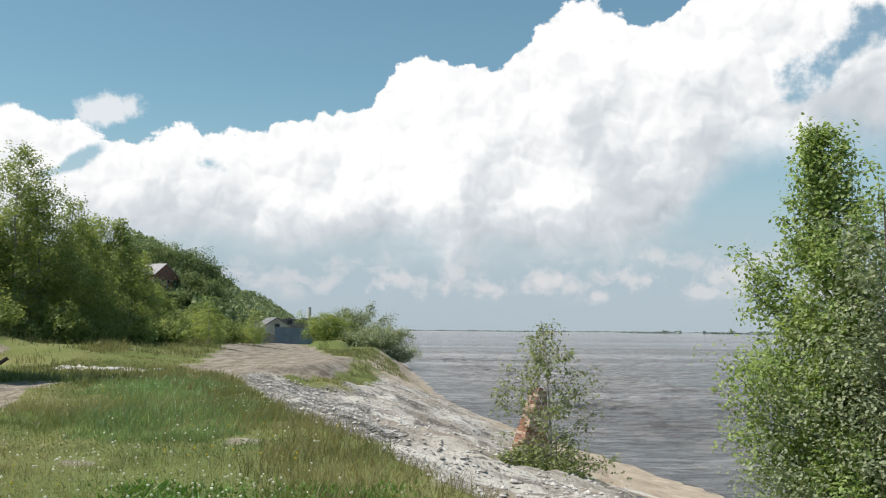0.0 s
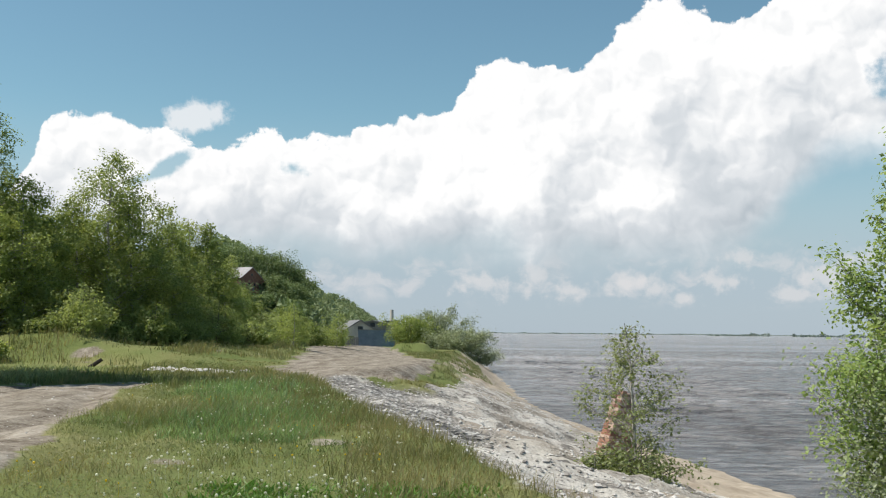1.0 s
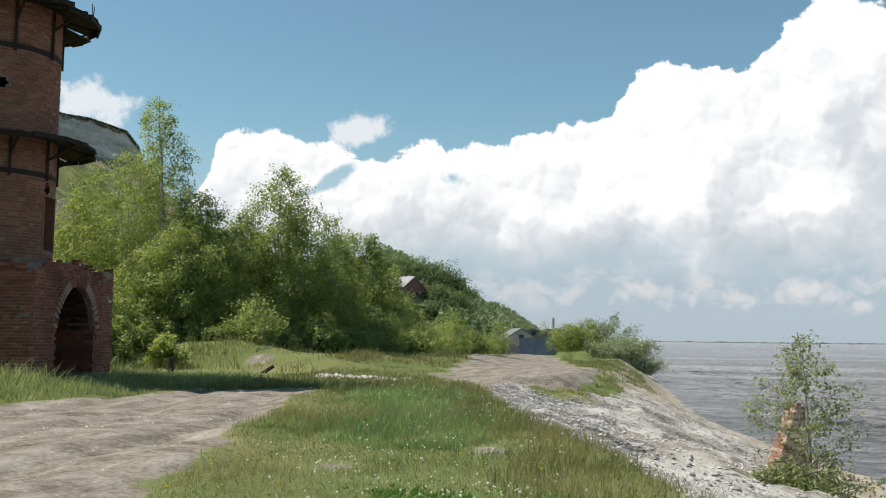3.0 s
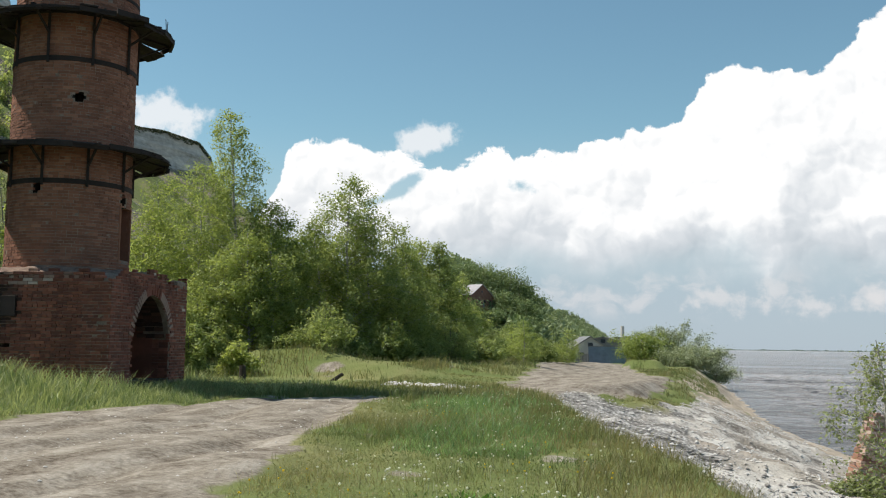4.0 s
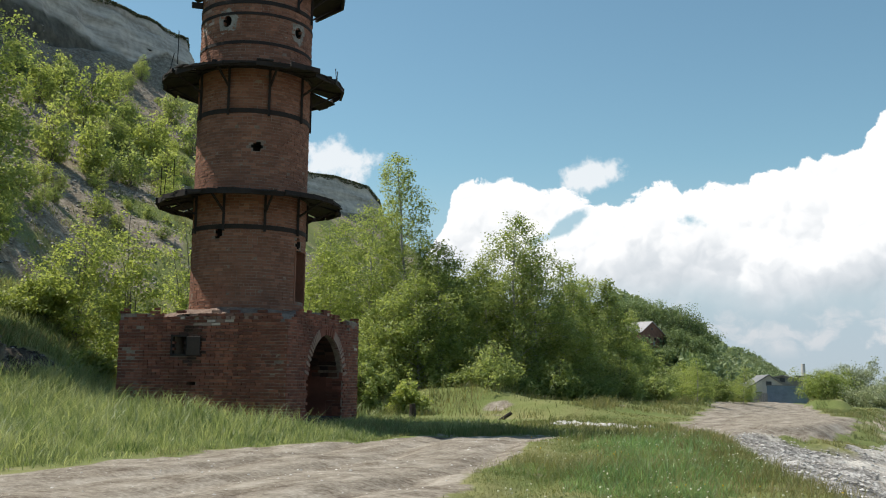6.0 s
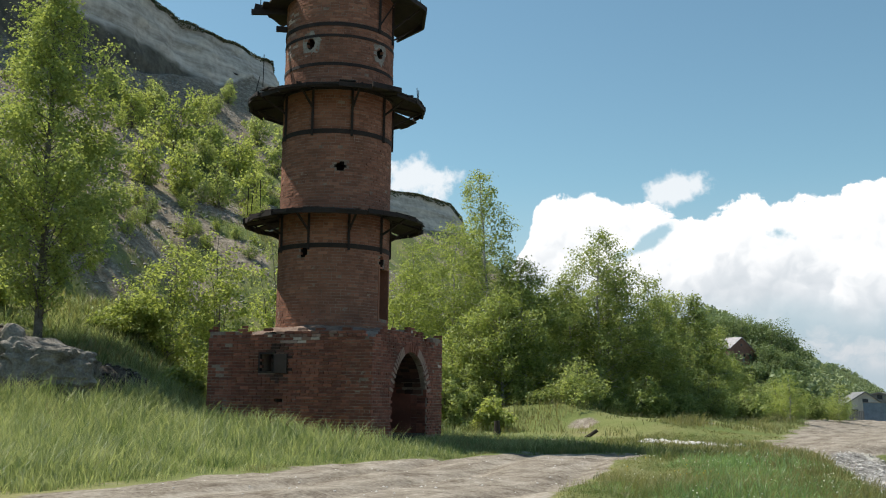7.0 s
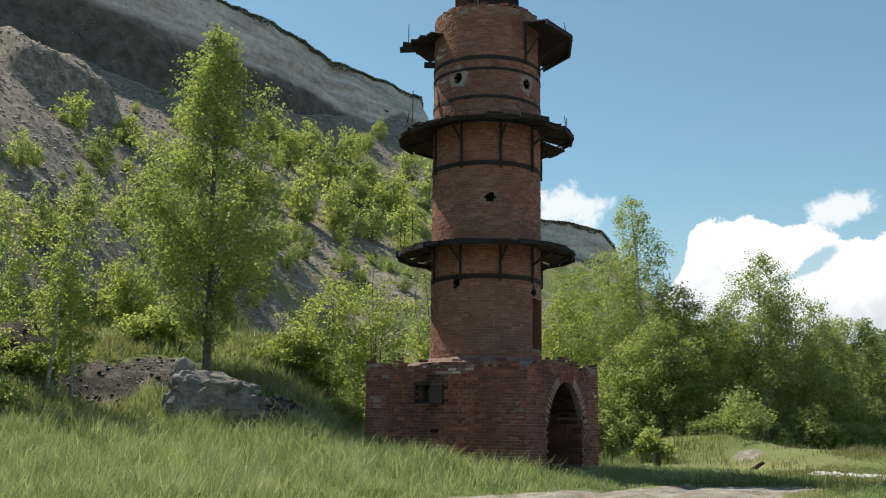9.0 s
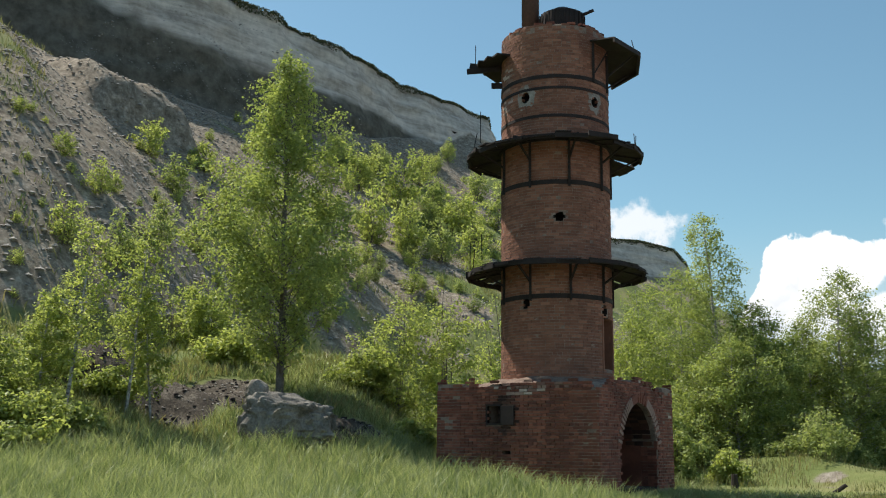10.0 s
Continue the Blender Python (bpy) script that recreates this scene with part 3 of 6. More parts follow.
n_big, n_mid, n_fine = noise_of(gn, gl, 0.22, 5), noise_of(gn, gl, 1.7, 6), noise_of(gn, gl, 14.0, 5, 0.7)
sod = tones(n_big, (0.3, (0.11, 0.15, 0.045)), (0.5, (0.165, 0.19, 0.07)), (0.68, (0.25, 0.235, 0.11)))
sod = mixed(gn, gl, 0.6, sod, mixed(gn, gl, n_fine, (0.55, 0.55, 0.5), (1.5, 1.5, 1.4)), "MULTIPLY")
streaks = noise_of(gn, gl, 1.0, 6, 0.6, stretch=(2.6, 0.4, 1.0))
soil = tones(arith(gn, gl, "ADD", arith(gn, gl, "MULTIPLY", arith(gn, gl, "ADD", n_mid, streaks), 0.32), arith(gn, gl, "MULTIPLY", n_fine, 0.38)),
             (0.41, (0.11, 0.086, 0.065)), (0.5, (0.245, 0.212, 0.17)), (0.61, (0.40, 0.36, 0.305)))
white = tones(arith(gn, gl, "ADD", arith(gn, gl, "MULTIPLY", noise_of(gn, gl, 1.0, 7, 0.65, stretch=(0.35, 1.5, 1.0)), 0.55), arith(gn, gl, "ADD", arith(gn, gl, "MULTIPLY", n_fine, 0.25), arith(gn, gl, "MULTIPLY", noise_of(gn, gl, 38.0, 3, 0.7), 0.2))),
              (0.38, (0.15, 0.13, 0.11)), (0.47, (0.40, 0.37, 0.33)), (0.57, (0.66, 0.63, 0.58)))
tan = tones(n_mid, (0.3, (0.20, 0.165, 0.125)), (0.7, (0.42, 0.36, 0.29)))
white = mixed(gn, gl, arith(gn, gl, "MULTIPLY", ramp_out(gn, gl, noise_of(gn, gl, 3.2, 7, 0.7, stretch=(0.3, 1.4, 1.0)), 0.52, 0.60), 0.8), white, (0.13, 0.12, 0.11))
white = mixed(gn, gl, arith(gn, gl, "MULTIPLY", ramp_out(gn, gl, noise_of(gn, gl, 0.3, 5, 0.6, stretch=(0.4, 1.2, 1.0)), 0.42, 0.62), 0.75), white, tan)
shale = tones(arith(gn, gl, "ADD", arith(gn, gl, "MULTIPLY", n_fine, 0.4), arith(gn, gl, "MULTIPLY", noise_of(gn, gl, 1.6, 7, 0.7, stretch=(0.35, 1.7, 1.0)), 0.6)), (0.40, (0.06, 0.057, 0.054)), (0.5, (0.23, 0.22, 0.205)), (0.60, (0.60, 0.58, 0.55)))
beach = tones(n_mid, (0.3, (0.30, 0.245, 0.185)), (0.7, (0.56, 0.475, 0.375)))
gravel = tones(arith(gn, gl, "ADD", arith(gn, gl, "MULTIPLY", n_mid, 0.5), arith(gn, gl, "MULTIPLY", noise_of(gn, gl, 5.0, 6, 0.75), 0.5)),
               (0.38, (0.12, 0.096, 0.070)), (0.52, (0.262, 0.220, 0.166)), (0.66, (0.50, 0.435, 0.35)))
strata = noise_of(gn, gl, 0.5, 6, 0.6, stretch=(0.3, 0.25, 2.2))
rock = tones(arith(gn, gl, "ADD", arith(gn, gl, "MULTIPLY", strata, 0.65), arith(gn, gl, "MULTIPLY", noise_of(gn, gl, 1.2, 6), 0.35)),
             (0.38, (0.31, 0.275, 0.235)), (0.5, (0.50, 0.45, 0.385)), (0.62, (0.68, 0.62, 0.54)))
# tones of the cliff face's darker lower band
earth = tones(noise_of(gn, gl, 0.8, 6, 0.65), (0.35, (0.075, 0.07, 0.055)), (0.65, (0.165, 0.152, 0.12)))
black = tones(arith(gn, gl, "ADD", arith(gn, gl, "MULTIPLY", n_fine, 0.5), arith(gn, gl, "MULTIPLY", n_mid, 0.5)), (0.36, (0.02, 0.017, 0.014)), (0.5, (0.075, 0.063, 0.05)), (0.62, (0.20, 0.175, 0.145)))
col = sod
for m, c in ((mask("lush"), (0.09, 0.15, 0.03)), (crisp(mask("worn"), 0.5, 1.3), soil), (crisp(mask("sand"), 0.35, 0.9), beach), (crisp(mask("chalk"), 0.5, 1.1), white), (crisp(mask("grit"), 0.6, 1.4), shale),
             (crisp(mask("scree"), 0.5, 0.35), gravel), (crisp(mask("ash"), 0.5, 1.5), black), (mask("cliff"), rock), (mask("dark_band"), earth)):
    col = mixed(gn, gl, m, col, c)
gl.new(col, gp.inputs["Base Color"])
gp.inputs["Roughness"].default_value = 0.95
gp.inputs["Specular IOR Level"].default_value = 0.15
rough_h = arith(gn, gl, "ADD", arith(gn, gl, "MULTIPLY", n_mid, 0.5), arith(gn, gl, "ADD", arith(gn, gl, "MULTIPLY", n_fine, 0.25), arith(gn, gl, "MULTIPLY", noise_of(gn, gl, 5.0, 4, 0.7), 0.4)))
bumped(gn, gl, gp, rough_h, 0.75, 0.12)
ground_mesh.materials.append(gm)

# the river: wind waves over murky water
wm, wnn, wll, wp = material("river_water")
chop = noise_of(wnn, wll, 1.0, 7, 0.68, stretch=(0.7, 1.5, 1.0), dist=0.5)
swell = noise_of(wnn, wll, 0.16, 4, 0.55, stretch=(0.6, 1.6, 1.0))
gust = noise_of(wnn, wll, 0.012, 5, 0.6, stretch=(0.45, 2.6, 1.0))
wave_h = arith(wnn, wll, "ADD", arith(wnn, wll, "MULTIPLY", chop, arith(wnn, wll, "MULTIPLY_ADD", ramp_out(wnn, wll, gust, 0.35, 0.65), 0.8, 0.35)), arith(wnn, wll, "MULTIPLY", swell, 0.8))
# dark wave faces and pale glints are painted into the base colour
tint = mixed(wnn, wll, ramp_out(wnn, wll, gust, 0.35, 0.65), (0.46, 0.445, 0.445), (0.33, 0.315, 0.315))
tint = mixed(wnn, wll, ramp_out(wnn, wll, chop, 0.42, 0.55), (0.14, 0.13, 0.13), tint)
painted_dash = noise_of(wnn, wll, 0.75, 6, 0.7, stretch=(0.4, 1.2, 1.0), dist=0.4)
tint = mixed(wnn, wll, arith(wnn, wll, "MULTIPLY", ramp_out(wnn, wll, painted_dash, 0.50, 0.58), 0.5), tint, (0.13, 0.122, 0.12))
tint = mixed(wnn, wll, arith(wnn, wll, "MULTIPLY", ramp_out(wnn, wll, painted_dash, 0.46, 0.40), 0.7), tint, (0.42, 0.39, 0.37))
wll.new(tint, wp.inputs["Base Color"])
wp.inputs["IOR"].default_value = 1.33
wll.new(arith(wnn, wll, "MULTIPLY_ADD", ramp_out(wnn, wll, gust, 0.3, 0.7), 0.12, 0.06), wp.inputs["Roughness"])
bumped(wnn, wll, wp, wave_h, 1.0, 2.0)
wx = np.concatenate([[-400, -120, -60, -30], np.arange(-16, 40, 0.32), 40 + np.cumsum(np.linspace(0.34, 1.5, 150)), [220, 300, 450, 700, 1200, 2400, 4900]])
wy = np.concatenate([[-700, -200, -60, -10, 4], np.arange(12, 60, 0.3), 60 + np.cumsum(np.linspace(0.31, 1.3, 300)), [330, 380, 450, 600, 900, 1500, 3000, 4900]])
WX, WY = np.meshgrid(wx, wy, indexing="ij")
r = np.random.default_rng(64)
WZ = np.zeros_like(WX)
warp_x, warp_y = WX + 2.0 * fbm(WX * 0.15, WY * 0.15, 91, 3), WY + 2.0 * fbm(WX * 0.15, WY * 0.15, 92, 3)
for n in range(14):
    lam = 1.3 * 1.17 ** n
    a = radians(78) + r.normal(0, 0.42)
    s1 = np.sin((warp_x * math.cos(a) + warp_y * math.sin(a)) * 2 * math.pi / lam + r.uniform(0, 6.28))
    WZ += 0.0065 * lam ** 0.75 * (1 - 2 * np.abs(s1) ** 0.8 if n % 2 else s1)
inner = smooth(-12, -4, WX) * smooth(170, 110, WX) * smooth(12, 16, WY) * smooth(305, 220, WY)
calm = smooth(0.0, 9.0, WX - line(SHORE, WY)) * 0.8 + 0.2
WZ = WATER_Z + WZ * inner * calm * (1 + 0.9 * fbm(WX * 0.03, WY * 0.012, 93, 3))
i, j = np.meshgrid(np.arange(len(wx) - 1), np.arange(len(wy) - 1), indexing="ij")
nw = len(wy)
quads = np.stack([i * nw + j, (i + 1) * nw + j, (i + 1) * nw + j + 1, i * nw + j + 1], -1).reshape(-1, 4)
water = new("water", fast_mesh("water", np.stack([WX, WY, WZ], -1).reshape(-1, 3), quads, wm, True))
tagged(water, "wide grey-brown river with small wind waves", "river", kind="structure")

# ---- the lime kiln: square brick base with an arch, round shaft with iron galleries ----
KX, KY, KTURN = -18.02, 22.72, 38.42
RAD, TOP, SHAFT0 = 1.60, 13.4, 3.1
kiln = tagged(new("lime_kiln"), "old round red-brick lime kiln with rusty galleries, square base", "kiln")
kiln.matrix_basis = pose(KX, KY, 0.0, 0, 0, KTURN)


def round_at(phi, r, z):
    """A point on the shaft: phi degrees to the right of its front."""
    a = radians(phi)
    return Vector((r * math.sin(a), -r * math.cos(a), z))


def facing(phi, r, z):
    """A pose on the shaft whose y points inwards and z up."""
    return Matrix.Translation(round_at(phi, r, z)) @ pose(0, 0, 0, 0, 0, phi)


# openings of the shaft: angle, height, half width, half height
HOLES = [(4.0, 7.62, 0.15, 0.16), (-31.0, 5.18, 0.13, 0.15), (58.0, 5.05, 0.13, 0.15), (-31.5, 11.2, 0.15, 0.18), (46.0, 11.1, 0.15, 0.18)]
DOOR = (66.0, 4.13, 0.34, 0.72)
COURSE, STRETCH = 0.081, 0.262


def in_hole(phi, z, grow=0.0):
    for p, h, w, t in HOLES:
        if ((phi - p) * math.pi / 180 * RAD / (w + grow)) ** 2 + ((z - h) / (t + grow)) ** 2 < 1:
            return True
    p, h, w, t = DOOR
    return abs((phi - p) * math.pi / 180 * RAD) < w + grow and abs(z - h) < t + grow


# core of the shaft behind the bricks, pierced at the openings
rng = np.random.default_rng(21)
seg, cols = 144, 118
za = np.linspace(SHAFT0 - 0.3, TOP - 0.06, cols)
verts, faces = [], []
for i in range(cols):
    for j in range(seg):
        verts.append(round_at(j * 360 / seg, RAD - 0.007, za[i]))
for i in range(cols - 1):
    for j in range(seg):
        ph = (j + 0.5) * 360 / seg
        ph = ph - 360 if ph > 180 else ph
        if not in_hole(ph, (za[i] + za[i + 1]) / 2):
            faces.append((i * seg + j, i * seg + (j + 1) % seg, (i + 1) * seg + (j + 1) % seg, (i + 1) * seg + j))
part_mesh("shaft", fast_mesh("shaft", verts, faces, MORTAR, True), kiln, "crumbling pale mortar between the bricks")
bm = bmesh.new()
bmesh.ops.create_cone(bm, cap_ends=True, segments=40, radius1=RAD - 0.5, radius2=RAD - 0.5, depth=TOP - SHAFT0 - 0.1, matrix=pose(0, 0, (TOP + SHAFT0) / 2 - 0.05))
part("lining", bm, SOOT_SHADE, kiln, "sooty inner lining of the shaft")
for p, h, w, t in HOLES + [DOOR]:
    bm = bmesh.new()
    for s in (-1, 1):
        box(bm, 0.05, 0.5, 2 * t + 0.1, facing(p, RAD - 0.27, h) @ pose(s * (w + 0.03), 0, 0))
        box(bm, 2 * w + 0.12, 0.5, 0.05, facing(p, RAD - 0.27, h) @ pose(0, 0, s * (t + 0.03)))
    part("opening_reveal", bm, SOOT_SHADE if t < 0.5 else BRICK, kiln)


def brick_block(out, m, sx, sy, sz, r=0.004):
    """Eight corners and six sides of one worn brick, appended to out."""
    e = rng.uniform(-r, r, (8, 3))
    n = len(out[0])
    k = 0
    for dx in (-1, 1):
        for dy in (-1, 1):
            for dz in (-1, 1):
                out[0].append(m @ Vector((dx * sx / 2 + e[k, 0], dy * sy / 2 + e[k, 1], dz * sz / 2 + e[k, 2])))
                k += 1
    for f in ((0, 1, 3, 2), (4, 6, 7, 5), (0, 4, 5, 1), (2, 3, 7, 6), (0, 2, 6, 4), (1, 5, 7, 3)):
        out[1].append(tuple(n + v for v in f))


ring_n = 38
bricks = ([], [])
limed = ([], [])
z, course = SHAFT0, 0
while z < TOP - 0.02:
    header = course % 3 == 2
    n = ring_n * 2 if header else ring_n
    for k in range(n):
        phi = (k + 0.5 * (course % 2)) * 360 / n + 3
        phi = phi - 360 if phi > 180 else phi
        if in_hole(phi, z + COURSE / 2, 0.03) or (z > TOP - 0.3 and rng.random() < 0.25):
            continue
        back = rng.random() < 0.02
        w = 2 * math.pi * RAD / n - 0.012
        m = facing(phi, RAD - 0.05 + rng.normal(0, 0.003) - (0.004 if back else 0), z + COURSE / 2)
        brick_block(limed if (z > 10.3 and abs(phi + 62) < 9 and abs(z - 11.6) < 0.7 and rng.random() < 0.6) else bricks, m, w, 0.1, COURSE - 0.013)
    z += COURSE
    course += 1
ob = part_mesh("brickwork", fast_mesh("brickwork", *bricks, BRICK), kiln, "weathered red bricks in level courses")
tagged(ob, kind="stuff")
ob = part_mesh("limed_brickwork", fast_mesh("limed_brickwork", *limed, BRICK_LIMED), kiln, "bricks smeared with pale lime round the round holes")
tagged(ob, kind="stuff")


# lime plaster smeared round the upper holes
for p, h, w, t in HOLES[3:]:
    bm = bmesh.new()
    rings = []
    for q in range(28):
        a = 2 * math.pi * q / 28
        grow = 1.9 + 1.1 * float(vnoise(q * 0.55 + p, h, 44))
        rings.append([bm.verts.new(round_at(p + math.degrees(c * w * math.cos(a) / RAD), RAD + 0.006, h + c * t * math.sin(a))) for c in (0.92, (0.92 + grow) / 2, grow)])
    for q in range(28):
        for c in range(2):
            bm.faces.new((rings[q][c], rings[q][c + 1], rings[(q + 1) % 28][c + 1], rings[(q + 1) % 28][c]))
    part("plaster_patch", bm, simple("lime_plaster", (0.16, 0.13, 0.105), (0.40, 0.37, 0.32), 5.0, 0.95, 0.4, 0.01), kiln, "pale lime plaster round a hole", True)


# iron hoops round the shaft
def hoop(z, h, out=0.02):
    bm = bmesh.new()
    lo, n = [], 64
    for j in range(n):
        a = j * 360 / n
        lo.append([bm.verts.new(round_at(a, r, zz)) for r, zz in ((RAD - 0.01, z - h / 2), (RAD + out, z - h / 2), (RAD + out, z + h / 2), (RAD - 0.01, z + h / 2))])
    for j in range(n):
        for q in range(4):
            bm.faces.new((lo[j][q], lo[j][(q + 1) % 4], lo[(j + 1) % n][(q + 1) % 4], lo[(j + 1) % n][q]))
    part("iron_hoop", bm, IRON, kiln, "black rusted iron hoop")


for z, h in ((5.38, 0.13), (8.62, 0.13), (11.76, 0.11), (11.42, 0.08), (10.58, 0.09)):
    hoop(z, h)


# galleries
def deck_plate(bm, a0, a1, r0, r1, z, drop, th=0.035):
    p = [round_at(a0, r0, z), round_at(a0, r1, z - drop), round_at(a1, r1, z - drop), round_at(a1, r0, z)]
    top = [bm.verts.new(v + Vector((0, 0, th / 2))) for v in p]
    low = [bm.verts.new(v - Vector((0, 0, th / 2))) for v in p]
    bm.faces.new(top)
    bm.faces.new(low[::-1])
    for q in range(4):
        bm.faces.new((top[q], low[q], low[(q + 1) % 4], top[(q + 1) % 4]))


def gallery(z, band, posts, rough):
    r = np.random.default_rng(int(z * 10))
    reach = [2.62 + r.uniform(-rough, rough) for _ in range(18)]
    bm = bmesh.new()
    ring = [[bm.verts.new(round_at(q * 7.5, rr, zz)) for rr, zz in ((RAD - 0.01, z - 0.1), (RAD + 0.07, z - 0.1), (RAD + 0.07, z - 0.03), (RAD - 0.01, z - 0.03))] for q in range(48)]
    for q in range(48):
        for c in range(4):
            bm.faces.new((ring[q][c], ring[q][(c + 1) % 4], ring[(q + 1) % 48][(c + 1) % 4], ring[(q + 1) % 48][c]))
    g = part("gallery", bm, IRON, kiln, "sagging rusted sheet-iron walkway")
    for k in range(18):
        bm = bmesh.new()
        deck_plate(bm, k * 20 - 180, k * 20 - 160, reach[k] - 0.06, reach[k] + r.uniform(-0.05, 0.03), z - 0.23 + r.uniform(-0.05, 0.04), 0.0, 0.13)
        part("rim_plate", bm, IRON, g)
    for k in range(36):
        bm = bmesh.new()
        deck_plate(bm, k * 10 - 179.7, k * 10 - 170, RAD - 0.02, reach[k // 2], z + r.uniform(-0.01, 0.02), 0.20 + r.uniform(-0.05, 0.09))
        part("deck_plate", bm, IRON, g)
    for k in range(9):
        phi = 14 + 40 * k
        bm = bmesh.new()
        bar(bm, round_at(phi, RAD + 0.035, band - 0.12), round_at(phi, RAD + 0.035, z - 0.03), 0.07)
        part("upright", bm, IRON, g)
        bm = bmesh.new()
        bar(bm, round_at(phi, RAD + 0.05, z - 0.62), round_at(phi, 2.45, z - 0.2), 0.05)
        bar(bm, round_at(phi, RAD, z - 0.05), round_at(phi, 2.6, z - 0.19), 0.06)
        part("bracket", bm, IRON, g)
    for phi, h, tip in posts:
        bm = bmesh.new()
        bar(bm, round_at(phi, 2.52, z - 0.05), round_at(phi, 2.52, z + h) + Vector((tip, 0, 0)), 0.022)
        part("railing_post", bm, IRON, g)


gallery(6.42, 5.38, ((-83, 0.75, 0.0), (-100, 0.7, 0.05), (-55, 0.75, -0.02), (150, 0.7, 0)), 0.05)
gallery(9.93, 8.62, ((128, 0.85, 0.0), (104, 0.75, -0.06), (106, 0.7, 0.03), (-95, 0.75, 0.15), (-58, 0.9, 0), (170, 0.8, 0)), 0.10)
# what is left of the upper gallery
bm = bmesh.new()
for a in (40, 72, 104):
    deck_plate(bm, a, a + 32, 2.58, 2.66, 12.64, 0.0, 0.13)
top_right = part("gallery_remnant", bm, IRON, kiln, "remaining sheet-iron piece of the upper walkway")
for a in (40, 72, 104):
    bm = bmesh.new()
    deck_plate(bm, a, a + 31.7, RAD - 0.1, 2.64, 12.98, 0.27, 0.04)
    part("deck_plate", bm, IRON, top_right)
for phi in (72, 112):
    bm = bmesh.new()
    bar(bm, round_at(phi, RAD + 0.03, 11.6), round_at(phi, RAD + 0.03, 12.75), 0.07)
    bar(bm, round_at(phi, RAD + 0.05, 12.1), round_at(phi, 2.45, 12.66), 0.05)
    part("bracket", bm, IRON, top_right)
bm = bmesh.new()
bar(bm, round_at(44, RAD + 0.03, 11.7), round_at(44, RAD + 0.03, 13.0), 0.07)
bar(bm, round_at(46, RAD + 0.02, 12.0), round_at(58, RAD + 0.25, 12.72), 0.04)
part("bracket", bm, IRON, top_right)
for phi, tip in ((90, -0.16), (101, -0.04)):
    bm = bmesh.new()
    bar(bm, round_at(phi, 2.5, 12.7), round_at(phi, 2.5, 13.45 - 0.2 * (phi > 95)) + Vector((tip, 0, 0)), 0.022)
    part("railing_post", bm, IRON, top_right)
bm = bmesh.new()
deck_plate(bm, -124, -104, RAD - 0.05, 2.2, 12.72, 0.05, 0.05)
top_left = part("gallery_remnant", bm, IRON, kiln, "broken remnant of the upper walkway with bent beams")
for a, r1 in ((-104, 2.25), (-94, 2.32), (-84, 2.36), (-74, 2.2), (-64, 2.05)):
    bm = bmesh.new()
    deck_plate(bm, a, a + 9.6, RAD - 0.02, r1, 12.72, 0.05, 0.05)
    part("deck_plate", bm, IRON, top_left)
for a, b in ((round_at(-86, RAD - 0.1, 12.6), round_at(-86, 2.66, 12.52)), (round_at(-98, RAD - 0.1, 12.66), round_at(-97, 2.62, 12.9)), (round_at(-80, RAD - 0.1, 12.0), round_at(-80, 1.92, 11.98))):
    bm = bmesh.new()
    bar(bm, a, b, 0.09, 0.16)
    part("beam", bm, IRON, top_left)
bm = bmesh.new()
bar(bm, round_at(-88, 2.4, 12.6), round_at(-88, 2.4, 13.4), 0.022)
part("railing_post", bm, IRON, top_left)
# cap, flue and hood on the top
bm = bmesh.new()
bmesh.ops.create_cone(bm, cap_ends=True, segments=40, radius1=RAD - 0.06, radius2=RAD - 0.2, depth=0.12, matrix=pose(0, 0, TOP - 0.02))
part("cap", bm, MORTAR, kiln, "cracked mortar cap")
bm = bmesh.new()
bmesh.ops.create_cone(bm, cap_ends=True, segments=28, radius1=0.27, radius2=0.27, depth=5.2, matrix=pose(-0.72, 0.1, TOP + 2.55))
for h in (0.5, 2.2, 3.9):
    bmesh.ops.create_cone(bm, cap_ends=True, segments=28, radius1=0.295, radius2=0.295, depth=0.06, matrix=pose(-0.72, 0.1, TOP + h))
part("flue_pipe", bm, simple("flue_iron", (0.045, 0.028, 0.022), (0.12, 0.065, 0.045), 2.0, 0.8, 0.2, 0.01, stretch=(1, 1, 0.2)), kiln, "tall rust-brown iron flue pipe", True)
bm = bmesh.new()
bmesh.ops.create_cone(bm, cap_ends=True, segments=26, radius1=0.70, radius2=0.66, depth=0.9, matrix=pose(0.25, -0.15, TOP + 0.36))
bmesh.ops.create_cone(bm, cap_ends=True, segments=26, radius1=0.66, radius2=0.25, depth=0.24, matrix=pose(0.25, -0.15, TOP + 0.92))
for k in range(26):
    box(bm, 0.03, 0.03, 0.85, pose(0.25, -0.15, TOP + 0.36) @ pose(0, 0, 0, 0, 0, k * 360 / 26) @ pose(0.69, 0, 0))
part("hood", bm, IRON, kiln, "ribbed iron hood over the shaft's mouth")
bm = bmesh.new()
bar(bm, (0.7, -0.3, TOP + 0.72), (1.2, -0.45, TOP + 0.86), 0.07)
part("beam", bm, IRON, kiln)
for k in range(26):
    a = rng.uniform(-180, 180)
    bm = bmesh.new()
    box(bm, 0.24, 0.11, 0.07, facing(a, RAD - 0.14, TOP + 0.04) @ pose(0, 0, 0, 0, 0, rng.uniform(-25, 25)))
    part("brick", bm, BRICK_PIECE, kiln)

# ---- the base: four walls of brick; the corner faces the track ----
ANG, SIDE, FLOOR = 17.4, 4.92, 0.2
HALF = SIDE / 2
bm = bmesh.new()
box(bm, SIDE - 0.1, SIDE - 0.1, 0.5, pose(0, 0, FLOOR - 0.2, 0, 0, -45 + ANG))
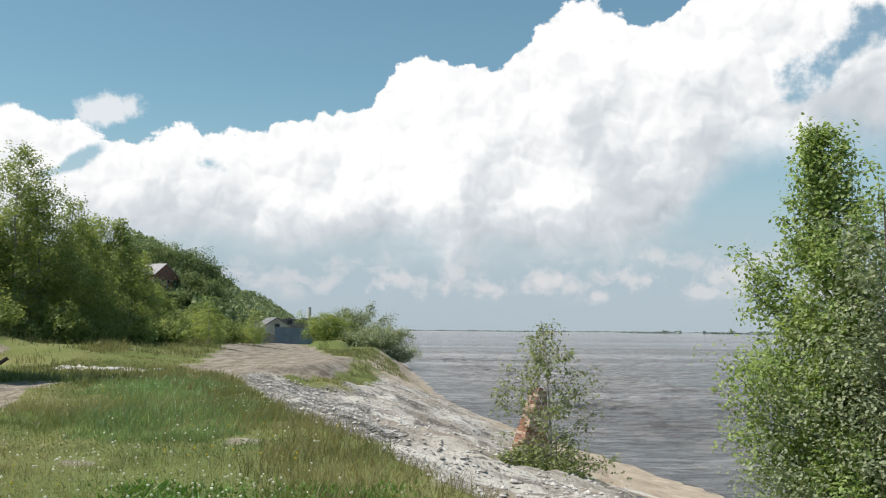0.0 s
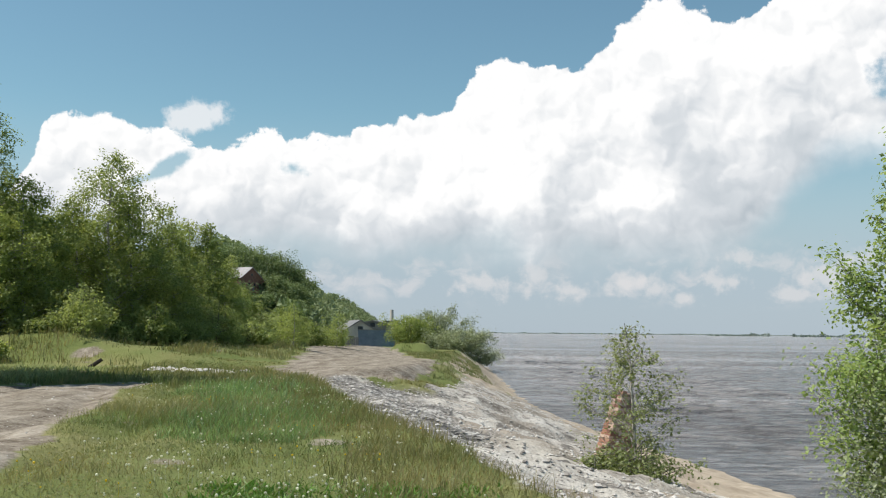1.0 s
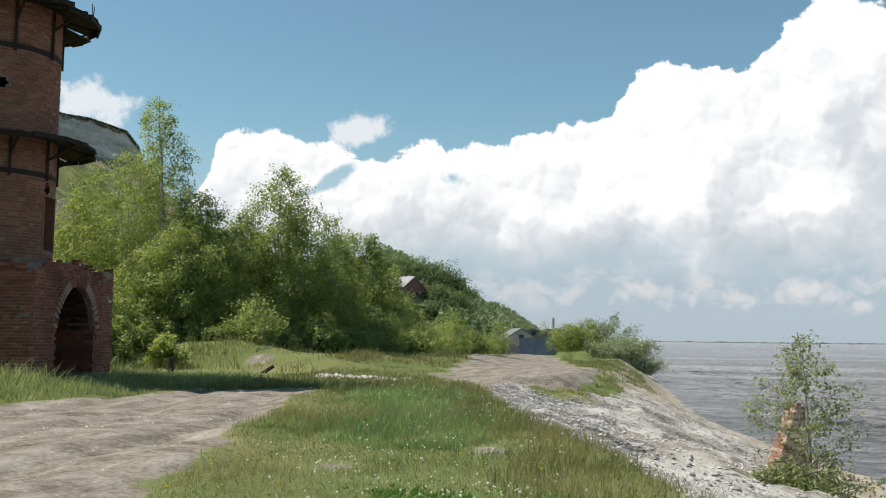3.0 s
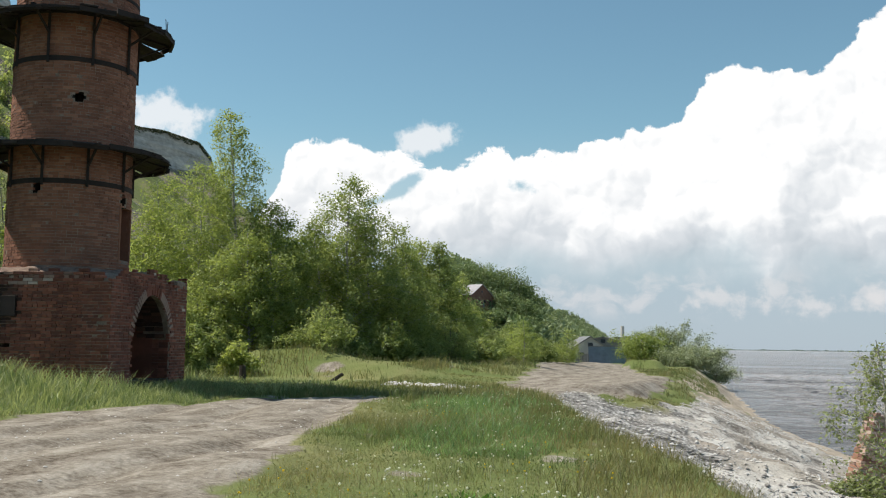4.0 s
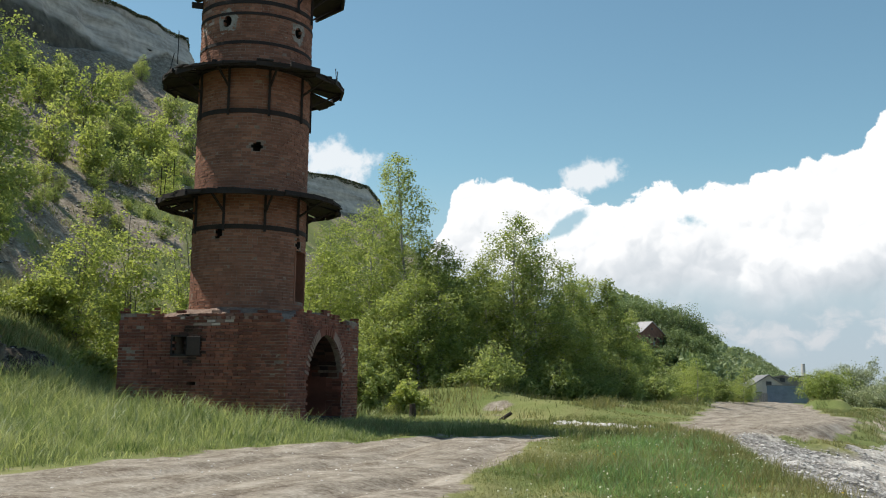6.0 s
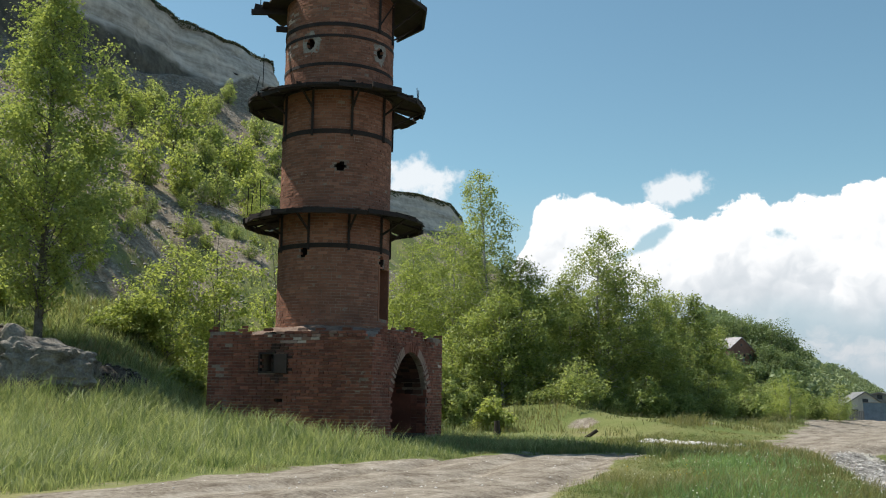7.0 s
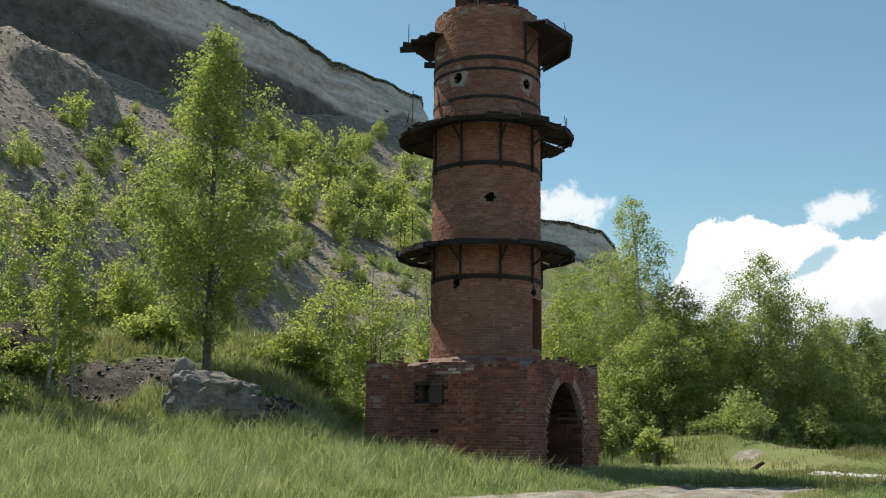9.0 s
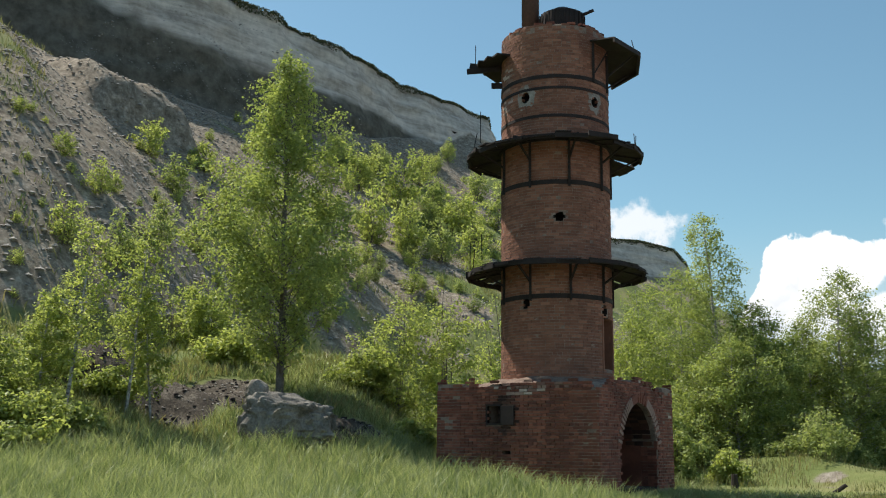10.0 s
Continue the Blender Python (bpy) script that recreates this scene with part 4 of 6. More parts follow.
base = part("base", bm, SOOT_SHADE, kiln, "square base of dark red brick with eroded top")


def wall_pose(k):
    """Wall k of the base: x runs along its face to the right as seen from outside, y inwards."""
    return pose(0, 0, 0, 0, 0, -45 + ANG + 90 * k) @ pose(0, -HALF, 0)


def wall_top(k, x):
    bump = 0.20 * float(vnoise(x * 2.1 + 9 * k, 3.3, 31)) + 0.13 * float(vnoise(x * 6 + 5 * k, 1.1, 32))
    if k == 0:
        return 3.0 + bump + 0.02 * x - 0.16 * float(smooth(1.3, 2.4, x)) - 0.12 * float(smooth(-2.0, -2.5, x))
    if k == 1:
        return 3.12 + bump - 0.25 * float(smooth(-1.6, -2.46, x)) - 0.35 * float(smooth(0.3, 2.4, x))
    return 3.0 + bump


ARCH_X, ARCH_W, ARCH_SPRING, ARCH_TOP = 0.06, 1.24, 1.2, 2.5


def arch_z(x):
    """Underside of the arch at x along the wall, None beside it."""
    u = abs(x - ARCH_X) / ARCH_W
    if u >= 1:
        return None
    return ARCH_SPRING + (ARCH_TOP - ARCH_SPRING) * (1 - u ** 2.0) ** 0.62


WINDOW = (-0.62, 2.12, 0.22, 0.24)
VENT = (-0.25, 1.12, 0.1, 0.1)


def wall_open(k, x, z):
    if k == 1:
        a = arch_z(x)
        return a is not None and z < a
    if k == 0:
        return any(abs(x - wx) < ww and abs(z - wz) < wh for wx, wz, ww, wh in (WINDOW, VENT))
    return False


THICK = 0.75
for k in range(4):
    bm = bmesh.new()
    n = 82
    xsx = np.linspace(-HALF, HALF, n + 1)
    for a, b in zip(xsx[:-1], xsx[1:]):
        mid = (a + b) / 2
        low_a, low_b = wall_top(k, a) - 0.09, wall_top(k, b) - 0.09
        spans = [(-0.4, -0.4, low_a, low_b)]
        if k == 1 and arch_z(mid) is not None:
            za0, zb0 = arch_z(a) or ARCH_SPRING, arch_z(b) or ARCH_SPRING
            spans = [(za0, zb0, low_a, low_b)]
        if k == 0:
            for wx, wz, ww, wh in (WINDOW, VENT):
                if abs(mid - wx) < ww:
                    spans = [(-0.4, -0.4, wz - wh, wz - wh), (wz + wh, wz + wh, low_a, low_b)]
        for l0, l1, h0, h1 in spans:
            v = [bm.verts.new(p) for p in ((a, 0.02, l0), (b, 0.02, l1), (b, 0.02, h1), (a, 0.02, h0), (a, THICK, l0), (b, THICK, l1), (b, THICK, h1), (a, THICK, h0))]
            for f in ((0, 1, 2, 3), (5, 4, 7, 6), (4, 5, 1, 0), (3, 2, 6, 7), (1, 5, 6, 2), (4, 0, 3, 7)):
                bm.faces.new([v[q] for q in f])
    bmesh.ops.remove_doubles(bm, verts=bm.verts, dist=0.0005)
    bmesh.ops.transform(bm, matrix=wall_pose(k), verts=bm.verts)
    part("wall_core", bm, MORTAR, base)
# rubble roof of the base, rising to the shaft
bm = bmesh.new()
bmesh.ops.create_grid(bm, x_segments=30, y_segments=30, size=HALF - 0.06, matrix=pose(0, 0, 2.95, 0, 0, -45 + ANG))
for v in bm.verts:
    r = math.hypot(v.co.x, v.co.y)
    v.co.z = 2.72 + 0.42 * float(smooth(3.2, 1.6, r)) + 0.10 * float(vnoise(v.co.x * 3, v.co.y * 3, 41))
part("base_roof", bm, simple("rubble_top", (0.09, 0.05, 0.036), (0.30, 0.215, 0.165), 6.0, 0.95, 0.8, 0.04), base, "broken brick rubble on the base")
# room behind the arch, in the base's own brick
bm = bmesh.new()
box(bm, 3.2, 0.06, 2.9, wall_pose(1) @ pose(0, 2.3, 1.3))
box(bm, 0.06, 2.0, 2.9, wall_pose(1) @ pose(-1.45, 1.5, 1.3))
box(bm, 0.06, 2.0, 2.9, wall_pose(1) @ pose(1.3, 1.5, 1.3))
part("inner_wall", bm, BRICK_BASE, base, "dim brown brick inside the arch")

# ---- trees and bushes ----
def ovoid(t, low=0.25, sharp=1.0):
    """Width of a crown at t, 0 at its foot and 1 at its tip."""
    return np.where(t < low, np.sqrt(np.clip(t / low, 0, 1)), np.clip((1 - t) / (1 - low), 0, 1) ** sharp) + 0.04


def leaf_quads(rng, at, size, droop=0.0, facing=None):
    """A small folded rhomb for each place, facing the given ways where there are any."""
    n = len(at)
    d = rng.normal(size=(n, 3))
    d[:, 2] -= droop
    d /= np.linalg.norm(d, axis=1)[:, None]
    s = np.cross(d, rng.normal(size=(n, 3)) if facing is None else facing)
    s /= np.linalg.norm(s, axis=1)[:, None] + 1e-9
    L = size * rng.uniform(0.6, 1.35, (n, 1))
    if facing is not None:
        d = np.cross(facing, s)
        d /= np.linalg.norm(d, axis=1)[:, None] + 1e-9
    up = np.cross(s, d)
    v = np.stack([at - d * L * 0.5, at + s * L * 0.36 + up * L * 0.08, at + d * L * 0.55, at - s * L * 0.36 + up * L * 0.08], 1)
    return v.reshape(-1, 3), np.arange(4 * n).reshape(n, 4)


def grow(rng, h, r, foot, limbs, leaves, leaf, low=0.25, sharp=1.0, stems=1, trunk_r=0.09, lean=0.06, spread=0.22, droop=0.3, up=0.9, sides=6, reach=0.55, twigs=7, fine=False):
    """Trunk, limbs and twigs, with the leaves strung along the twigs: height, crown radius, height of the crown's foot."""
    wood, tw0, tw1, room = [], [], [], []
    lobes = rng.uniform(0, 2 * np.pi, 3)
    for st in range(stems):
        a0 = rng.uniform(0, 2 * np.pi)
        tilt = lean if stems == 1 else rng.uniform(0.1, 0.5) * r / h
        hs = h * (1 if st == 0 else rng.uniform(0.7, 0.98))
        t = np.linspace(0, 1, 9)
        wob = np.cumsum(rng.normal(0, 0.014 * h, (9, 2)), 0) * t[:, None] * 0.6
        px = np.cos(a0) * tilt * hs * t + wob[:, 0]
        py = np.sin(a0) * tilt * hs * t + wob[:, 1]
        path = np.stack([px, py, hs * t - 0.15], 1)
        tr = trunk_r * (1 if stems == 1 else 0.6)
        wood.append(tube(path, tr * (1 - t) ** 0.8 + 0.008, sides))
        turn = rng.uniform(0, 2 * np.pi)
        count = max(3, limbs // stems)
        for n in range(count):
            v = ((n + rng.uniform(0, 1)) / count) ** 0.85 * 0.985
            u = foot / h + (1 - foot / h) * v
            turn += 2.4 + rng.normal(0, 0.4)
            swell = 1 + 0.2 * np.sin(2 * turn + lobes[0] + 5 * v) + 0.18 * np.sin(3 * turn + lobes[1] - 9 * v)
            w = float(ovoid(v, low, sharp)) * r * rng.uniform(reach, 1.1) * swell
            p0 = np.array([np.interp(u, t, path[:, k]) for k in range(3)])
            rise = w * rng.uniform(0.35, 1.0) * up
            p0[2] = max(p0[2] - rise * 0.6, 0.08 * h * rng.uniform(0.2, 1))
            k = np.linspace(0, 1, 5)[:, None]
            out = np.array([np.cos(turn), np.sin(turn), 0]) * w
            limb = p0 + out * k + np.array([0, 0, 1.0]) * rise * (k - droop * k ** 2) + rng.normal(0, 0.035 * w, (5, 3)) * k
            wood.append(tube(limb, np.linspace(0.2 * tr * (1 - u) + 0.007, 0.003, 5), 4))
            m = max(3, int(twigs * (0.5 + w / r)))
            f = rng.uniform(0.22, 1, m)
            q0 = np.stack([np.interp(f, k[:, 0], limb[:, z]) for z in range(3)], 1)
            ahead = limb[-1] - limb[0]
            ahead /= np.linalg.norm(ahead) + 1e-9
            way = ahead + rng.normal(0, 0.62, (m, 3)) + np.array([0, 0, 0.3 - 0.9 * droop])
            way /= np.linalg.norm(way, axis=1)[:, None]
            ln = (spread * (0.75 * w + 0.55 * r) * rng.uniform(0.5, 1.25, m))[:, None]
            q1 = q0 + way * ln
            tw0.append(q0)
            tw1.append(q1)
            room.append(ln[:, 0])
            if fine:
                for g0, g1 in zip(q0, q1):
                    wood.append(tube(np.stack([g0, (g0 + g1) / 2 + rng.normal(0, 0.02, 3), g1]), (0.005, 0.004, 0.002), 4))
    tw0, tw1, room = np.concatenate(tw0), np.concatenate(tw1), np.concatenate(room)
    chance = room ** 1.2 * rng.uniform(0.45, 1.5, len(room))
    which = rng.choice(len(room), leaves, p=chance / chance.sum())
    g = rng.uniform(0.1, 1.08, (leaves, 1))
    off = rng.normal(size=(leaves, 3))
    facing = 0.5 * off + np.array([0, 0, 0.9]) + rng.normal(0, 0.5, (leaves, 3))
    sag = np.array([0, 0, -1.0]) * (droop * 0.35 * g ** 2) * room[which][:, None]
    at = tw0[which] * (1 - g) + tw1[which] * g + sag + off * (0.5 * leaf + 0.14 * room[which][:, None])
    at[:, 2] = np.maximum(at[:, 2], 0.05)
    return joined(wood), leaf_quads(rng, at, leaf, 0.6, facing)


def tree(name, label, category, seed, bark, leafmat, crown_label="", **kw):
    rng = np.random.default_rng(seed)
    (wv, wf), (lv, lf) = grow(rng, **kw)
    base = tagged(new(name), label, category)
    part_mesh("trunk", fast_mesh("trunk", wv, wf, bark, True), base)
    part_mesh("crown", fast_mesh("crown", lv, lf, leafmat, False), base, crown_label)
    return base


def spot(azim, d):
    return -d * math.sin(radians(azim)), d * math.cos(radians(azim))


def stand(ob, azim, d, turn=0.0, size=(1, 1, 1), sink=0.05):
    """Sets a thing on the ground by azimuth and distance from the standing point."""
    x, y = spot(azim, d)
    ob.matrix_basis = pose(x, y, ground_z(x, y) - sink, 0, 0, turn) @ Matrix.Diagonal((*size, 1))
    return ob


def slope_hit(azim, elev):
    """Where a line of sight from the standing point first meets the land."""
    s, c = math.sin(radians(azim)), math.cos(radians(azim))
    t = math.tan(radians(elev))
    d = 10.0
    while d < 165:
        if ground_z(-d * s, d * c) > EYE + d * t:
            return d
        d += 0.5
    return None


def height_to(azim, d, elev):
    """Height of a thing at that place whose tip stands at that elevation."""
    x, y = spot(azim, d)
    return EYE + d * math.tan(radians(elev)) - ground_z(x, y)


tree_no = 100


def plant(kind, azim, d, elev, width, label, **over):
    """One tree: azimuth, distance, elevation of its tip, crown width in metres."""
    global tree_no
    tree_no += 1
    h = max(0.6, height_to(azim, d, elev))
    name, cat, bark, leafmat, kw = KINDS[kind]
    kw = dict(kw)
    kw.update(over)
    leafmat = kw.pop("leafmat", leafmat)
    kw["foot"] = kw["foot"] * h
    kw["leaves"] = int(kw["leaves"])
    kw["trunk_r"] = kw["trunk_r"] * h
    ob = tree(name, label, cat, tree_no, bark, leafmat, h=h, r=width / 2, **kw)
    return stand(ob, azim, d)


KINDS = {
    "birch": ("birch_tree", "tree", BARK_WHITE, LEAF_BIRCH, dict(foot=0.08, limbs=85, leaves=12500, leaf=0.10, low=0.3, sharp=0.7, trunk_r=0.009, spread=0.26, droop=0.55, up=1.1, reach=0.65)),
    "poplar": ("poplar_tree", "tree", BARK, LEAF_POPLAR, dict(foot=0.12, limbs=110, leaves=20000, leaf=0.085, low=0.3, sharp=0.8, trunk_r=0.011, spread=0.24, droop=0.1)),
    "broad": ("broadleaf_tree", "tree", BARK, LEAF_DARK, dict(foot=0.15, limbs=60, leaves=4200, leaf=0.55, low=0.5, sharp=0.5, trunk_r=0.02, spread=0.3, droop=0.2)),
    "bush": ("bush", "bush", BARK, LEAF_YOUNG, dict(foot=0.05, limbs=60, leaves=6500, leaf=0.10, low=0.4, sharp=0.6, trunk_r=0.008, spread=0.3, stems=5, droop=0.35, twigs=6, up=0.8)),
}
# birch row behind the track
G1 = "birches along the foot of the hill"
for k, a, d, e, w, lab, ov in (
        ("birch", 29.2, 45, 13.4, 4.0, "tall slender birch with airy drooping crown among younger trees", dict(limbs=130, sharp=0.55, low=0.4, leaves=19000)),
        ("birch", 31.6, 47, 10.5, 5.6, "young poplar with yellow-green spring leaves beside the birches", dict(leafmat=LEAF_YOUNG, low=0.55, sharp=0.5, leaves=19000, limbs=120)),
        ("birch", 33.6, 50, 9.0, 4.0, "broad green birch behind the kiln's base", {}),
        ("birch", 35.0, 48, 8.0, 4.2, "broad green birch behind the kiln's base", dict(leafmat=LEAF_YOUNG)),
        ("birch", 36.8, 52, 8.0, 4.4, "broad green birch behind the kiln's base", {}),
        ("birch", 27.3, 44, 8.4, 4.4, "dense dark-green birch in the row by the track", dict(leafmat=LEAF_DARK, low=0.45, sharp=0.6, leaves=19000)),
        ("birch", 28.6, 43, 6.4, 4.2, "dense dark-green birch in the row by the track", dict(leafmat=LEAF_DARK, low=0.45, sharp=0.6)),
        ("birch", 30.2, 43, 5.2, 3.8, "dense dark-green birch in the row by the track", dict(low=0.45, sharp=0.6)),
        ("birch", 23.2, 46, 10.0, 5.4, "tall pointed birch with fresh green leaves in the row", dict(low=0.42, sharp=0.7, leaves=26000, limbs=130)),
        ("birch", 21.8, 47, 7.8, 4.2, "slim birch with fresh green leaves in the row", {}),
        ("birch", 24.6, 46, 7.2, 3.6, "slim birch with fresh green leaves in the row", {}),
        ("birch", 20.6, 49, 7.0, 4.0, "slim birch with fresh green leaves in the row", {}),
        ("birch", 19.6, 50, 6.2, 3.6, "slim birch with fresh green leaves in the row", {}),
        ("birch", 18.7, 52, 6.3, 3.6, "slim birch with fresh green leaves in the row", {}),
        ("birch", 17.8, 52, 6.1, 3.0, "slim birch with fresh green leaves in the row", {}),
        ("birch", 17.1, 54, 4.3, 2.8, "young birch with fresh green leaves at the row's end", {}),
        ("birch", 15.8, 58, 2.5, 3.2, "young birch with fresh green leaves at the row's end", {}),
        ("birch", 13.9, 64, 1.4, 3.2, "young birch with fresh green leaves at the row's end", {}),
        ("birch", 12.7, 68, 0.9, 3.2, "young birch with fresh green leaves at the row's end", {}),
        ("birch", 22.4, 50, 7.6, 3.0, "young birch standing in the back of the row", {}),
        ("birch", 25.6, 50, 6.6, 3.4, "young birch standing in the back of the row", dict(leafmat=LEAF_DARK)),
        ("birch", 19.6, 55, 5.8, 3.4, "young birch standing in the back of the row", {})):
    tagged(plant(k, a, d, e, w, lab, **ov), group=G1)
# more of the same wood, further back
r2 = np.random.default_rng(31)
row = []
for k in range(4):
    row.append(plant("birch", 21.0 + 3.3 * k, 57 + 2 * k, 5.0 + k, 4.6, "young leafy birch in the wood behind the row", leaves=7000, leaf=0.15, limbs=80, leafmat=(LEAF_BIRCH, LEAF_DARK)[k % 2]))
for n in range(11):
    src = row[int(r2.integers(0, len(row)))]
    a = 10.5 + 28 * (n + r2.uniform(0, 1)) / 11
    d = r2.uniform(52, 74)
    x, y = spot(a, d)
    tip = float(np.interp(a, [10, 13, 16.6, 17.4, 19, 24, 28, 32, 39], [0.3, 0.8, 1.6, 3.6, 4.6, 5.8, 7.0, 8.6, 8.0])) * r2.uniform(0.7, 1.0)
    tall = max(2.5, height_to(a, d, tip))
    box_h = max(v[2] for v in src.children[0].bound_box)
    s = tall / box_h
    tagged(copy_thing(src, pose(x, y, ground_z(x, y) - 0.1, 0, 0, r2.uniform(0, 360)) @ Matrix.Diagonal((s * 1.3, s * 1.3, s, 1))), "young leafy birch in the wood behind the row")
# low bushes before the row
G2 = "low bushes before the birches"
for a, d, e, w, mat in ((24.6, 41, 2.6, 2.6, LEAF_POPLAR), (22.4, 43, 0.6, 1.8, LEAF_BIRCH), (20.9, 44, 1.6, 2.2, LEAF_DARK), (19.2, 45, 0.6, 1.8, LEAF_BIRCH), (17.4, 47, 1.8, 2.4, LEAF_POPLAR),
                        (15.6, 50, 0.7, 2.2, LEAF_BIRCH), (30.9, 42, 2.2, 2.8, LEAF_BIRCH), (33.2, 41, 4.0, 3.0, LEAF_POPLAR), (31.8, 38, 1.4, 1.6, LEAF_BIRCH), (29.2, 38, 0.4, 1.2, LEAF_YOUNG),
                        (26.6, 41, 0.2, 1.6, LEAF_BIRCH), (12.3, 66, 0.7, 3.0, LEAF_BIRCH), (11.0, 72, 0.35, 3.0, LEAF_BIRCH), (13.5, 60, 1.3, 2.8, LEAF_DARK), (35.5, 44, 5.0, 3.6, LEAF_POPLAR), (37.6, 46, 5.5, 3.6, LEAF_BIRCH)):
    tagged(plant("bush", a, d, e, w, "low leafy bush in front of the birch row", leafmat=mat), group=G2)
# willows at the end of the bank
tagged(plant("bush", 6.3, 112, 0.95, 5.4, "dense dark-green bush on the river bank", leafmat=LEAF_DARK, leaves=15000, leaf=0.17, reach=0.85, low=0.55, sharp=0.4), group="bushes at the water")
tagged(plant("bush", 5.0, 116, 1.4, 5.6, "silvery grey-green willow bush on the river bank", leafmat=LEAF_GREY, leaves=14000, leaf=0.15, reach=0.8, low=0.6, sharp=0.4), group="bushes at the water")
tagged(plant("bush", 3.6, 110, 0.35, 6.2, "pale green willow bush leaning over the water", leafmat=LEAF_GREY, leaves=15000, leaf=0.15, reach=0.85, low=0.55, sharp=0.4), group="bushes at the water")
tagged(plant("bush", 2.5, 113, -0.6, 4.2, "pale green willow bush leaning over the water", leafmat=LEAF_GREY, leaves=8000, leaf=0.13, reach=0.8), group="bushes at the water")
# by the beach
plant("birch", -6.3, 18.0, 1.2, 1.75, "young birch with thin crown standing on the chalk bank", leaves=3300, leaf=0.058, limbs=50, foot=0.15, low=0.6, sharp=0.5, trunk_r=0.009, spread=0.3, up=1.7, droop=0.5, reach=0.7, fine=True, leafmat=LEAF_BROWN)
plant("birch", -4.9, 17.6, -5.8, 1.0, "low birch shoot growing beside the young birch", leaves=1700, leaf=0.06, limbs=26, foot=0.1, low=0.5, sharp=0.5, spread=0.3, up=1.5, fine=True, leafmat=LEAF_BROWN)
plant("bush", -6.4, 17.4, -5.2, 1.7, "leafy shrub round the foot of a young birch", leaves=3200, leaf=0.055, leafmat=LEAF_BROWN)
plant("poplar", -22.3, 14.0, 12.0, 2.7, "leafy young poplar on the bank above the beach", leaves=42000, leaf=0.062, foot=0.02, low=0.3, sharp=0.85, limbs=160, spread=0.3, reach=0.6, up=1.5, fine=True, leafmat=LEAF_NEAR)
plant("poplar", -21.4, 13.6, 2.6, 1.2, "lower leafy stem beside the young poplar", leaves=12000, leaf=0.066, foot=0.02, low=0.3, sharp=0.7, limbs=80, spread=0.25, reach=0.7, up=1.3, leafmat=LEAF_NEAR)
plant("bush", -25.4, 12.8, 7.6, 2.9, "dense grey-green willow beside the poplar", leaves=34000, leaf=0.055, limbs=150, spread=0.3, reach=0.8, leafmat=LEAF_GREY)
plant("bush", -21.0, 13.2, -4.2, 1.2, "low leafy shoots under the poplar", leaves=7000, leaf=0.06, limbs=80, spread=0.3, leafmat=LEAF_NEAR)
plant("bush", -22.8, 12.6, -3.0, 1.9, "low leafy shoots under the poplar", leaves=11000, leaf=0.06, limbs=80, spread=0.3, leafmat=LEAF_NEAR)
# foot of the hill, beyond the tall grass
plant("poplar", 54.1, 33, 22.0, 5.4, "round-crowned young poplar on the hill's foot", leaves=36000, leaf=0.108, limbs=150, spread=0.25, foot=0.09, low=0.34, sharp=0.88, reach=0.55, up=1.2, droop=0.25, lean=0.0, leafmat=LEAF_DARK, trunk_r=0.012)
for a, d, e, w in ((62.3, 28, 12.0, 1.7), (65.4, 27, 12.6, 1.7), (60.9, 28.5, 9.0, 1.4), (66.8, 27.5, 8.5, 1.4), (69.5, 26, 7.5, 1.6)):
    tagged(plant("birch", a, d, e, w, "thin young tree with sparse leaves at the hill's foot", leaves=3600, leaf=0.085, limbs=46, foot=0.25, leafmat=LEAF_YOUNG, low=0.45, sharp=0.6), group="thin young trees")
for a, d, e, w in ((47.5, 36, 9.0, 4.2), (44.8, 37, 9.4, 3.4), (58.2, 40, 9.2, 3.0), (68.6, 27, 4.6, 2.6), (67.0, 25.5, 2.8, 2.0), (65.2, 26, 2.2, 1.5), (49.6, 35, 5.6, 2.8), (46.4, 31, 1.8, 1.6), (70.6, 25, 4.0, 2.4), (68.0, 24, 1.2, 1.6), (63.4, 29, 3.6, 1.8), (66.2, 30, 5.2, 2.0), (41.5, 40, 9.0, 4.0), (39.2, 42, 8.0, 4.0), (57.0, 36, 6.6, 2.0)):
    tagged(plant("bush", a, d, e, w, "bright green leafy bush at the foot of the slope", leaves=7500, leaf=0.11), group="bushes at the hill's foot")
# bushes scattered on the scree
rng = np.random.default_rng(5)
bush_kinds = []
for k in range(5):
    bush_kinds.append(tree("bush", "bright green bush growing on the scree slope", "bush", 900 + k, BARK, (LEAF_YOUNG, LEAF_POPLAR)[k % 2],
                           h=2.6, r=1.05, foot=0.1, limbs=40, leaves=1500, leaf=0.14, low=0.45, sharp=0.6, stems=5, trunk_r=0.02, spread=0.3, droop=0.2, up=1.0, twigs=5))
SLOPE = [(62, 15.6, 1), (60.5, 13.5, 1.3), (58.9, 14.8, 1.2), (57.4, 12.2, 1.4), (56.0, 16.2, 0.8), (53.5, 16.5, 0.8), (51.2, 15.6, 1.2), (50.0, 14.4, 1.5), (48.9, 15.2, 1.2), (47.6, 13.4, 1.5), (46.5, 14.8, 1.0),
         (45.4, 13.0, 1.3), (44.2, 12.0, 1.5), (43.0, 14.0, 1.0), (49.2, 11.4, 1.5), (47.0, 11.0, 1.5), (45.0, 10.4, 1.4), (43.0, 10.2, 1.4), (50.8, 9.6, 1.4), (64.5, 13.0, 1.0), (66.5, 15.0, 0.8),
         (61.2, 10.5, 1.4), (59.0, 10.2, 1.3), (63.0, 9.0, 1.4), (66.0, 10.0, 1.3), (52.0, 12.4, 1.3), (53.4, 10.6, 1.2), (55.6, 9.4, 1.0), (41.8, 12.2, 1.3), (40.6, 10.6, 1.4)]
